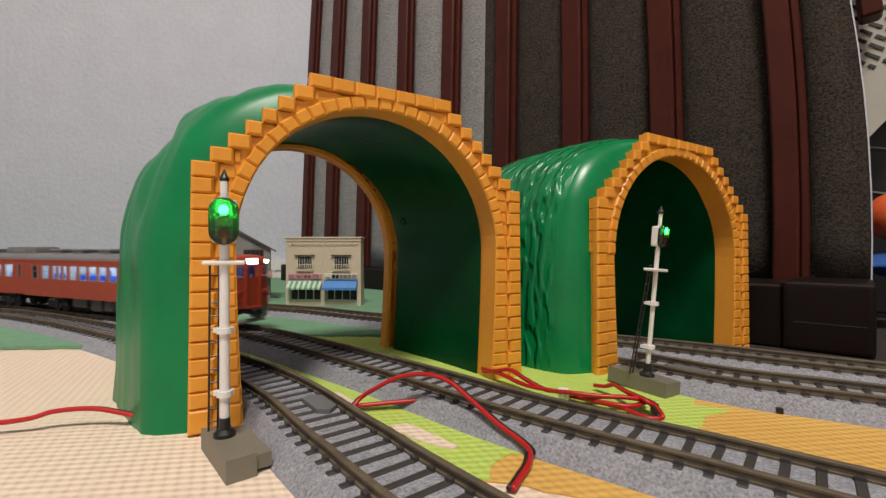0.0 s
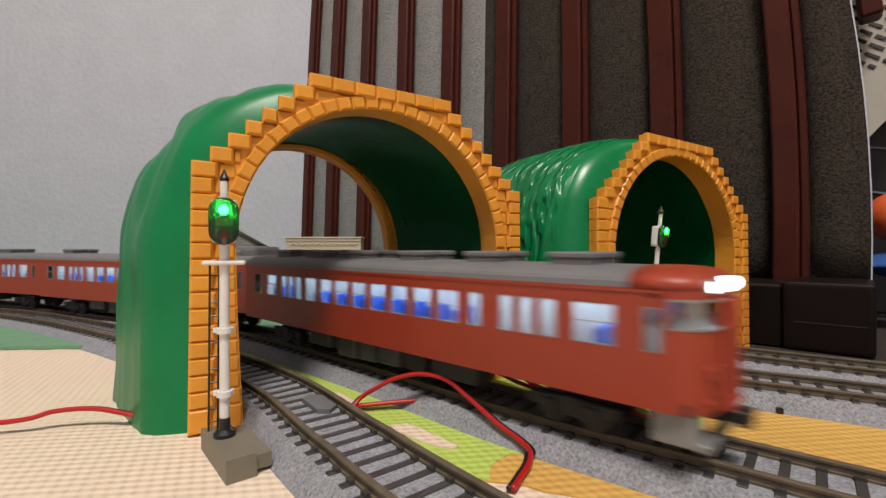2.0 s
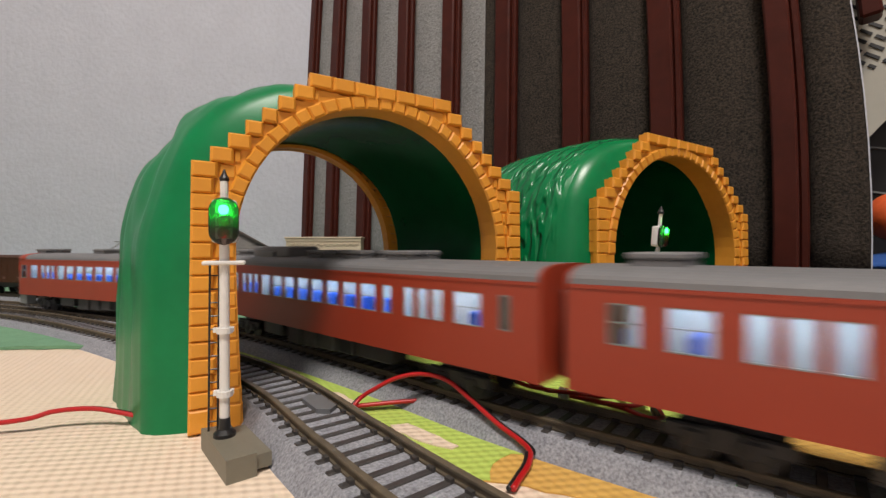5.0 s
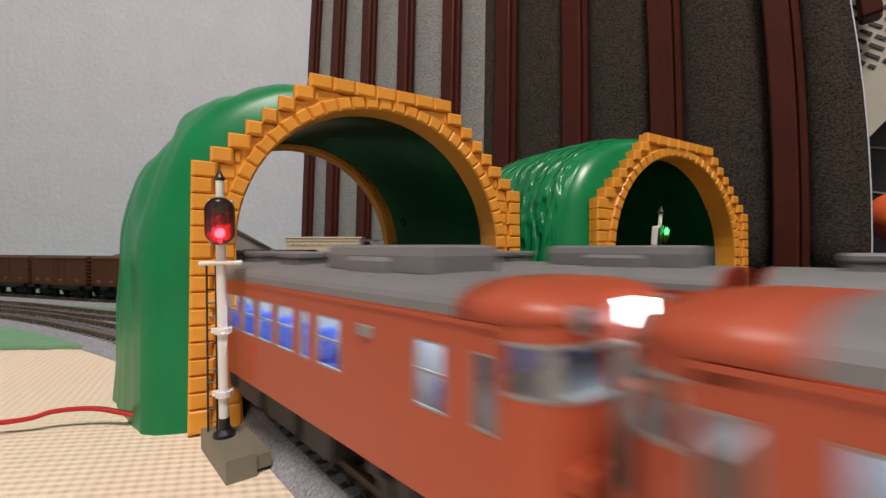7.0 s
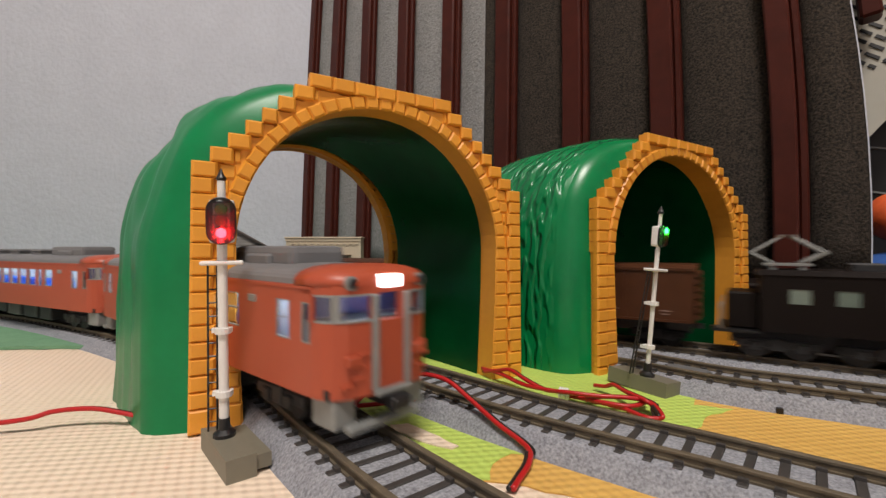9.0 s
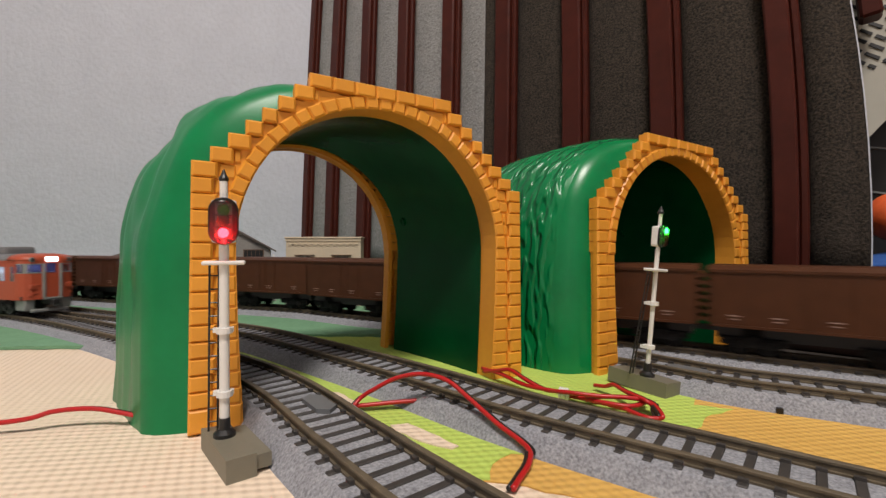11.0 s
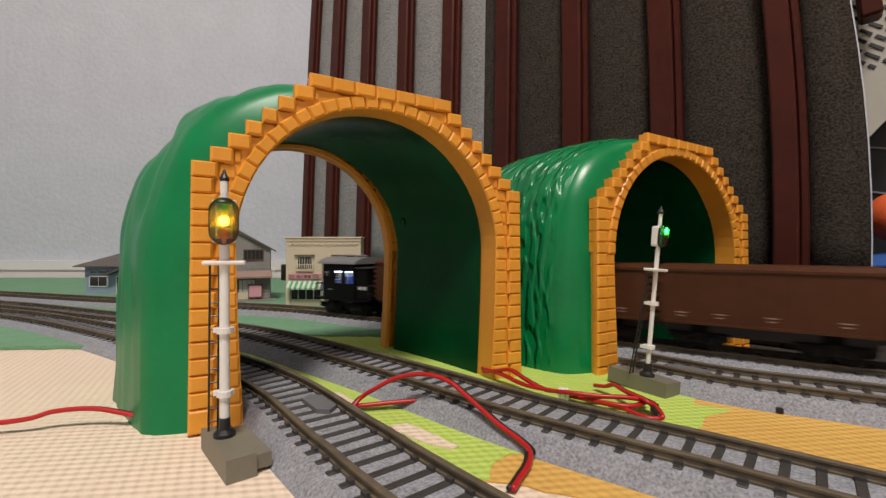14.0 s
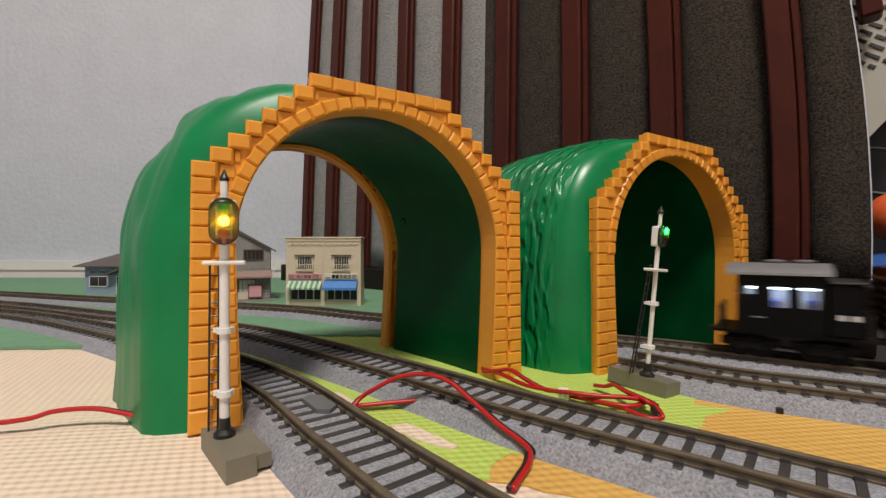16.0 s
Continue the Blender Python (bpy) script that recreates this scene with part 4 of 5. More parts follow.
    vs = loft(head, [oval(0.0036, 0.0064, -0.0012), oval(0.0039, 0.0067, -0.0014), oval(0.0039, 0.0067, -0.0022), oval(0.0037, 0.0065, -0.0023), oval(0.0036, 0.0064, -0.0017)])
    head.faces.new(vs[0][::-1])
    plate = part("head", head, BLACK, root, "black oval head plate")
    b = bmesh.new()
    box(b, -0.0034, 0.0034, -0.0012, 0.0032, zh - 0.0062, zh + 0.0062, 0.0012, turn, 2)
    case = part("lamp_box", b, WHITE, root, "white lamp case behind the head")
    b = bmesh.new()
    vs = loft(b, [oval(0.0036, 0.0064, -0.0023), oval(0.0034, 0.0062, -0.0043), oval(0.0022, 0.0050, -0.0050)])
    b.faces.new(vs[-1])
    part("cover", b, COVER, plate, "smoked clear oval cover", True)
    for z in (zh + 0.0016, zh - 0.0017):
        b = bmesh.new()
        box(b, -0.0030, 0.0030, -0.0022, -0.0013, z - 0.0002, z + 0.0002, 0, turn)
        part("divider", b, BLACK, plate)
    if hs != 1.0:
        for ob in (plate, case, *plate.children):
            ob.data.transform(rise)
        lens_z = [zh + (z - zh) * hs for z in lens_z]
    return root, plate, turn, lens_z


def lenses(plate, turn, lens_z, mats_):
    """Coloured lenses on the head plate."""
    for z, mt in zip(lens_z, mats_):
        b = bmesh.new()
        lathe(b, [(0.0016, 0), (0.0016, 0.0007), (0.0013, 0.0013), (0.0007, 0.0016)], 16, turn @ Matrix.Translation((0, -0.0024, z)) @ Matrix.Rotation(radians(90), 4, "X"))
        part("lens", b, mt, plate, mt.name.replace("_", " "), True)


def bulb(root, turn):
    b = bmesh.new()
    lathe(b, [(0.0002, -0.0013), (0.0010, -0.0009), (0.0014, 0.0), (0.0010, 0.0009), (0.0002, 0.0013)], 12, turn @ Matrix.Scale(0.28, 4, (0, 1, 0)) @ Matrix.Rotation(radians(90), 4, "X"))
    return part("bulb", b, BULB, root, "glowing white bulb")


# ---- trains ----
UNDERGREY = mat("worn_underframe_grey", (0.085, 0.085, 0.080), 0.65, dark=(0.05, 0.05, 0.047), grain=0.5, size=0.004)
CAR_L, CAR_W, PITCH = 0.231, 0.0365, 0.237
Z_SILL, Z_HEAD, Z_BOT, Z_SIDE, Z_ROOF = 0.0262, 0.0368, 0.0125, 0.0412, 0.0462


def bogie(root, x, big=0.0052, base=0.0125, coat=None):
    b = bmesh.new()
    for s in (-1, 1):
        box(b, x - base / 2 - 0.0075, x + base / 2 + 0.0075, s * 0.0118 - 0.0012, s * 0.0118 + 0.0012, 0.0050, 0.0088, 0.0005)
        box(b, x - 0.003, x + 0.003, s * 0.0130 - 0.0008, s * 0.0130 + 0.0010, 0.0040, 0.0095, 0.0004)
        for sx in (-1, 1):
            box(b, x + sx * base / 2 - 0.0022, x + sx * base / 2 + 0.0022, s * 0.0132 - 0.0008, s * 0.0132 + 0.0008, 0.0036, 0.0078, 0.0005)
    box(b, x - 0.004, x + 0.004, -0.0106, 0.0106, 0.006, 0.0125)
    bg = part("bogie", b, coat or UNDER, root)
    for sx in (-1, 1):
        for s in (-1, 1):
            w = bmesh.new()
            lathe(w, [(big + 0.0006, 0), (big + 0.0006, 0.0008), (big, 0.0010), (big, 0.0030)], 18, Matrix.Translation((x + sx * base / 2, s * 0.0073, big)) @ Matrix.Rotation(radians(-90 * s), 4, "X"))
            part("wheel", w, coat or UNDER, bg)


def side_wall(root, s, wins, x0, x1, paint):
    """One side with real window openings; wins are (middle, width) along the car."""
    y0, y1 = s * (CAR_W / 2 - 0.0009), s * CAR_W / 2
    ya, yb = min(y0, y1), max(y0, y1)
    b = bmesh.new()
    box(b, x0, x1, ya, yb, Z_BOT, Z_SILL)
    box(b, x0, x1, ya, yb, Z_HEAD, Z_SIDE)
    edges = sorted(wins)
    x = x0
    for c, w in edges:
        if c - w / 2 > x:
            box(b, x, c - w / 2, ya, yb, Z_SILL, Z_HEAD)
        x = c + w / 2
    box(b, x, x1, ya, yb, Z_SILL, Z_HEAD)
    # skirt line, rain gutter
    box(b, x0, x1, min(s * CAR_W / 2, s * (CAR_W / 2 + 0.0003)), max(s * CAR_W / 2, s * (CAR_W / 2 + 0.0003)), Z_SIDE - 0.0010, Z_SIDE - 0.0003)
    wall = part("side_wall", b, paint, root)
    for c, w in edges:
        g = bmesh.new()
        yy = s * (CAR_W / 2 - 0.0005)
        box(g, c - w / 2, c + w / 2, yy - 0.0001, yy + 0.0001, Z_SILL, Z_HEAD)
        win = part("window", g, PANE, wall)
        f = bmesh.new()
        t = 0.00035
        yo = s * (CAR_W / 2 - 0.0002)
        frame_ring(f, c - w / 2, c + w / 2, Z_SILL, Z_HEAD, t, yo - 0.0003, yo + 0.0003)
        if w > 0.0065:
            box(f, c - w / 2 + t, c + w / 2 - t, yo - 0.0003, yo + 0.0002, 0.0318, 0.0322)
        part("window_frame", f, STEEL, wall)


NOSE_Y = [-0.01825, -0.0176, -0.0160, -0.0128, -0.0070, 0.0070, 0.0128, 0.0160, 0.0176, 0.01825]


def nose_back(y):
    """How far the rounded cab front stands back at a distance from the middle."""
    return float(np.interp(abs(y), [0.0070, 0.0128, 0.0160, 0.0176, 0.01825], [0.0, 0.0011, 0.0032, 0.0062, 0.0095]))


def end_wall(root, sx, cab, lit_sides, lit_middle, paint):
    """A cab front with three windows, or a plain gangway end. sx: which end."""
    x = sx * CAR_L / 2
    hw = CAR_W / 2
    b = bmesh.new()

    def bx(a0, a1, y0, y1, z0, z1, bev=0):
        lo, hi = sorted((x + sx * a0, x + sx * a1))
        box(b, lo, hi, y0, y1, z0, z1, bev)
    if not cab:
        bx(-0.001, 0, -hw, hw, Z_BOT, Z_SIDE)
        prism(b, roof_section(0.0), min(x, x - sx * 0.001), max(x, x - sx * 0.001), "x")
        part("end_wall", b, paint, root)
        g = boxes((min(x, x + sx * 0.003), max(x, x + sx * 0.003), -0.0065, 0.0065, 0.0125, 0.0385, 0.0008))
        part("gangway", g, UNDER, root, "dark folded gangway")
        return
    zs, zh = 0.0318, 0.0390

    def bar(y0, y1, z0, z1, out, thick):
        """A bent bar following the nose from y0 to y1, standing out by a little."""
        ys = [y0] + [y for y in NOSE_Y if y0 < y < y1] + [y1]
        q = bmesh.new()
        prism(q, [(x - sx * (nose_back(y) - out), y) for y in ys] + [(x - sx * (nose_back(y) - out + thick), y) for y in ys[::-1]], z0, z1, "z")
        return q
    outline = [(x - sx * nose_back(y), y) for y in NOSE_Y]
    prism(b, outline, Z_BOT, zs, "z")
    nose = part("cab_front", b, paint, root, smooth=False)
    inset = [(x - sx * (nose_back(y) + 0.0016), y * 0.95) for y in NOSE_Y]
    q = bmesh.new()
    prism(q, inset, zs + 0.0001, zs + 0.0005, "z")
    part("cab_desk", q, BLACK, nose)
    part("cab_bulkhead", boxes((*sorted((x - sx * 0.0150, x - sx * 0.0145)), -hw + 0.001, hw - 0.001, zs, zh + 0.001)), NAVY, nose, "dark blue cab bulkhead")
    part("brow", bar(-hw, hw, zh, Z_SIDE, 0.0, 0.004), paint, nose)
    b = bmesh.new()
    sec = roof_section(0.0003)
    rings = []
    for back, wide, tall in ((0.0176, 1, 1), (0.0110, 1, 1), (0.0075, 0.985, 0.97), (0.0040, 0.90, 0.88), (0.0015, 0.74, 0.66), (0.0002, 0.60, 0.34), (0.0001, 0.58, 0.0)):
        rings.append([(x - sx * back, y * wide, Z_SIDE - 0.0001 + (z - Z_SIDE) * tall) for y, z in sec])
    vs = loft(b, rings)
    b.faces.new(vs[0])
    part("roof_dome", b, paint, nose, smooth=True)
    for y0, y1 in ((-0.0160, -0.0146), (-0.0062, -0.0036), (0.0036, 0.0062), (0.0146, 0.0160)):
        part("pillar", bar(y0, y1, zs, zh, 0.0, 0.0014), STEEL if abs(y0) > 0.01 else paint, nose)
    for s in (-1, 1):
        lo, hi = sorted((x - sx * 0.0086, x - sx * 0.0096))
        part("pillar", boxes((lo, hi, s * hw - 0.0006, s * hw + 0.0006, zs, zh)), paint, nose)
    for y0, y1 in ((-0.0146, -0.0062), (-0.0036, 0.0036), (0.0062, 0.0146)):
        part("windscreen", bar(y0, y1, zs, zh, -0.0006, 0.0002), PANE, nose)
    for y0, y1 in ((-hw, -0.0160), (0.0160, hw)):
        part("quarter_window", bar(y0, y1, zs, zh, -0.0006, 0.0002), PANE, nose)
    for y0, y1 in ((-hw, -0.0060), (0.0060, hw)):
        for z in (zs, zh - 0.0006):
            part("window_surround", bar(y0, y1, z, z + 0.0006, 0.0003, 0.0012), STEEL, nose, "bare metal window surround")
    if lit_middle:
        part("cab_lamp", boxes((*sorted((x - sx * 0.009, x - sx * 0.0055)), -0.010, 0.010, 0.0394, 0.0398)), GLOW, nose, "glowing white cab lamp")
    # gangway door with grey posts
    g = bmesh.new()
    for y in (-0.0056, 0.0056):
        lo, hi = sorted((x, x + sx * 0.0016))
        box(g, lo, hi, y - 0.0009, y + 0.0009, 0.0135, 0.0388, 0.0003)
    lo, hi = sorted((x, x + sx * 0.0022))
    box(g, lo, hi, -0.0062, 0.0062, 0.0122, 0.0136, 0.0003)
    part("gangway_frame", g, paint if lit_sides else STEEL, nose, "red gangway frame" if lit_sides else "grey gangway frame")
    part("door", boxes((*sorted((x, x + sx * 0.0006)), -0.0045, 0.0045, 0.0138, zs)), paint, nose)
    # lamps and signs
    for s in (-1, 1):
        m = Matrix.Translation((x - sx * 0.0012, s * 0.0120, 0.0418)) @ Matrix.Rotation(radians(90 * sx), 4, "Y")
        ring = bmesh.new()
        lathe(ring, [(0.0019, -0.001), (0.0019, 0.0006), (0.0014, 0.0007)], 16, m)
        hl = part("headlight", ring, STEEL, nose)
        c = bmesh.new()
        lathe(c, [(0.0014, 0.0), (0.0013, 0.0010), (0.0006, 0.0013)], 14, m)
        part("lamp_glass", c, HEADLIGHT if lit_sides else TINT, hl)
    sg = boxes((*sorted((x - sx * 0.001, x + sx * 0.0006)), -0.0037, 0.0037, 0.0404, 0.0438, 0.0003))
    part("destination_sign", sg, HEADLIGHT if lit_middle else TRIM, nose, "glowing white destination sign")
    # raised details on the nose
    rng = random.Random(3)
    for s in (-1, 1):
        for k in range(5):
            d = bmesh.new()
            y = s * rng.uniform(0.0085, 0.0155)
            z = rng.uniform(0.0150, 0.0250)
            lo, hi = sorted((x - sx * (nose_back(y) + 0.0008), x - sx * (nose_back(y) - 0.0006)))
            box(d, lo, hi, y - 0.0017, y + 0.0017, z - 0.0005, z + 0.0005, 0.0002)
            part("nose_step", d, paint, nose)
        d = bmesh.new()
        lo, hi = sorted((x - sx * 0.0016, x + sx * 0.0002))
        box(d, lo, hi, s * 0.0115 - 0.0024, s * 0.0115 + 0.0024, 0.0205, 0.0235, 0.0004)
        part("nose_hatch", d, paint, nose)
    # skirt and coupler
    sk = bmesh.new()
    for s in (-1, 1):
        lo, hi = sorted((x - sx * 0.013, x - sx * 0.0030))
        box(sk, lo, hi, s * 0.0125 - 0.0035, s * 0.0125 + 0.0035, 0.0045, 0.0125, 0.0006)
    lo, hi = sorted((x - sx * 0.004, x - sx * 0.001))
    box(sk, lo, hi, -0.0125, 0.0125, 0.0028, 0.0052, 0.0006)
    part("skirt", sk, STEEL, root, "grey metal skirt and snow plough")
    cp = boxes((*sorted((x - sx * 0.008, x + sx * 0.004)), -0.0020, 0.0020, 0.0085, 0.0115, 0.0005), (*sorted((x + sx * 0.002, x + sx * 0.0055)), -0.0032, 0.0032, 0.0080, 0.0120, 0.0006))
    part("coupler", cp, BLACK, root)


def roof_section(grow):
    hw = CAR_W / 2 + grow
    pts = []
    for i in range(17):
        t = math.pi * i / 16
        c, s = math.cos(t), math.sin(t)
        pts.append((math.copysign(abs(c) ** 0.62, c) * hw, Z_SIDE + (Z_ROOF + grow - Z_SIDE) * abs(s) ** 0.75))
    return pts


def rail_car(label, cab_front, cab_back, wins, ac_x, vents, lit_sides, lit_middle, paint):
    root = tagged(empty("railcar"), label, "railcar", group="vermilion railcars")
    x0, x1 = -CAR_L / 2 + (0.0095 if cab_back else 0.0008), CAR_L / 2 - (0.0095 if cab_front else 0.0008)
    for s in (-1, 1):
        side_wall(root, s, wins, x0, x1, paint)
    b = bmesh.new()
    prism(b, roof_section(0.0), x0 + (0.008 if cab_back else 0), x1 - (0.008 if cab_front else 0), "x")
    roof = part("roof", b, ROOFGREY, root)
    end_wall(root, 1, cab_front, lit_sides, lit_middle, paint)
    end_wall(root, -1, cab_back, lit_sides, lit_middle, paint)
    part("floor", boxes((-CAR_L / 2 + 0.004, CAR_L / 2 - 0.004, -CAR_W / 2 + 0.001, CAR_W / 2 - 0.001, 0.0125, 0.0150)), UNDER, root)
    part("ceiling_panel", boxes((-CAR_L / 2 + 0.012, CAR_L / 2 - 0.012, -CAR_W / 2 + 0.001, CAR_W / 2 - 0.001, 0.0402, 0.0410)), INNER, root)
    for s in (-1, 1):
        part("light_strip", boxes((-CAR_L / 2 + 0.018, CAR_L / 2 - 0.018, s * 0.0085 - 0.0012, s * 0.0085 + 0.0012, 0.0362, 0.0372)), GLOW, root, "glowing white ceiling strip")
    # added pale wall that catches the strips' light, so the windows look bright
    part("aisle_core", boxes((-CAR_L / 2 + 0.017, CAR_L / 2 - 0.017, -0.0012, 0.0012, 0.0150, 0.0401)), INNER, root, "added pale reflector wall along the aisle")
    part("partition", boxes((CAR_L / 2 - 0.017, CAR_L / 2 - 0.016, -CAR_W / 2 + 0.001, CAR_W / 2 - 0.001, 0.015, 0.0400), (-CAR_L / 2 + 0.016, -CAR_L / 2 + 0.017, -CAR_W / 2 + 0.001, CAR_W / 2 - 0.001, 0.015, 0.0400)), INNER, root)
    for c, w in wins:
        if w > 0.0065:
            for s in (-1, 1):
                b = bmesh.new()
                box(b, c - 0.0046, c + 0.0046, s * 0.0105 - 0.0058, s * 0.0105 + 0.0058, 0.0150, 0.0215, 0.0008)
                box(b, c - 0.0012, c + 0.0012, s * 0.0105 - 0.0058, s * 0.0105 + 0.0058, 0.0215, 0.0302, 0.0006)
                part("seat", b, SEAT, root, "blue moulded seats")
    if not lit_sides:
        for s in (-1, 1):
            y0, y1 = sorted((s * (CAR_W / 2 - 0.0002), s * (CAR_W / 2 + 0.0005)))
            part("side_sign", boxes((0.0716, 0.0764, y0, y1, 0.0347, 0.0370, 0.0003)), STEEL, root, "small grey side destination sign")
    # roof gear
    for x in vents:
        for s in (-1, 1):
            b = bmesh.new()
            box(b, x - 0.0068, x + 0.0068, s * 0.0055 - 0.0034, s * 0.0055 + 0.0034, 0.0440, 0.0478, 0.0004)
            box(b, x - 0.0074, x + 0.0074, s * 0.0055 - 0.0039, s * 0.0055 + 0.0039, 0.0478, 0.0497, 0.0005)
            part("ventilator", b, ROOFGREY, roof)
    for x in ac_x:
        b = bmesh.new()
        box(b, x - 0.020, x + 0.020, -0.0098, 0.0098, 0.0440, 0.0515, 0.0022, None, 2)
        box(b, x - 0.008, x + 0.008, -0.0112, 0.0112, 0.0450, 0.0490, 0.0008)
        part("air_conditioner", b, ROOFGREY, roof, "grey rounded air conditioner box")
    # underframe
    rng = random.Random(len(wins))
    x = -CAR_L / 2 + 0.062
    while x < CAR_L / 2 - 0.066:
        L = rng.uniform(0.009, 0.022)
        for s in (-1, 1):
            b = bmesh.new()
            box(b, x, x + L, min(s * 0.006, s * 0.0155), max(s * 0.006, s * 0.0155), rng.uniform(0.0035, 0.0062), 0.0126, 0.0006)
            part("equipment_box", b, UNDERGREY if rng.random() < 0.55 else UNDER, root)
        x += L + rng.uniform(0.002, 0.006)
    for s in (-1, 1):
        bogie(root, s * (CAR_L / 2 - 0.036))
    return root


def wagon(label):
    L, hw = 0.0850, 0.0172
    root = tagged(empty("freight_wagon"), label, "freight wagon", group="brown freight wagons")
    zb, zt = 0.0135, 0.0405
    b = bmesh.new()
    box(b, -L / 2 + 0.0010, L / 2 - 0.0010, -hw + 0.0008, hw - 0.0008, zb, zb + 0.001)
    body = part("wagon_floor", b, BROWN, root)
    for s in (-1, 1):
        b = bmesh.new()
        box(b, -L / 2, L / 2, min(s * hw, s * (hw - 0.0008)), max(s * hw, s * (hw - 0.0008)), zb, zt)
        part("side_wall", b, BROWN, body)
    for sx in (-1, 1):
        b = bmesh.new()
        lo, hi = sorted((sx * (L / 2 - 0.0010), sx * L / 2))
        box(b, lo, hi, -hw, hw, zb, zt)
        end = part("end_wall", b, BROWN, body)
        for k in range(7):
            z = zb + 0.0030 + k * 0.0035
            r = bmesh.new()
            prism(r, [(sx * L / 2, z - 0.0015), (sx * (L / 2 + 0.0026), z - 0.0004), (sx * (L / 2 + 0.0026), z + 0.0004), (sx * L / 2, z + 0.0015)], -hw + 0.0004, hw - 0.0004, "y")
            part("rib", r, BROWN, end)
    # lid-like cover with sloping rim
    b = bmesh.new()
    prism(b, [(-hw - 0.0007, zt - 0.0012), (hw + 0.0007, zt - 0.0012), (hw + 0.0007, zt), (hw - 0.003, zt + 0.0018), (-hw + 0.003, zt + 0.0018), (-hw - 0.0007, zt)], -L / 2 - 0.0008, L / 2 + 0.0008, "x")
    part("roof", b, BROWN, root)
    for s in (-1, 1):
        b = bmesh.new()
        for x in (-0.006, 0.0, 0.010):
            box(b, x - 0.0004, x + 0.0004, min(s * hw, s * (hw + 0.0004)), max(s * hw, s * (hw + 0.0004)), zb + 0.001, zt - 0.0015)
        box(b, -L / 2 + 0.003, L / 2 - 0.003, min(s * hw, s * (hw + 0.0007)), max(s * hw, s * (hw + 0.0007)), zb, zb + 0.0012)
        part("door", b, BROWN, body)
        y0, y1 = sorted((s * hw, s * (hw + 0.0003)))
        for x in (-L / 2 + 0.010, -0.016, 0.004, L / 2 - 0.013):
            for w, z in ((0.0024, 0.0052), (0.0014, 0.0036)):
                part("text_bar", boxes((x - w, x + w, y0, y1, zb + z, zb + z + 0.0005)), PINKROOF, body)
    # chassis and bogies coloured black for the shade under the body
    part("chassis", boxes((-L / 2 + 0.002, L / 2 - 0.002, -0.0105, 0.0105, 0.0075, 0.0135), (-L / 2 - 0.0035, L / 2 + 0.0035, -0.0016, 0.0016, 0.0090, 0.0115)), BLACK, root)
    for s in (-1, 1):
        bogie(root, s * (L / 2 - 0.017), 0.0050, 0.0115, SHADED_METAL)
    return root


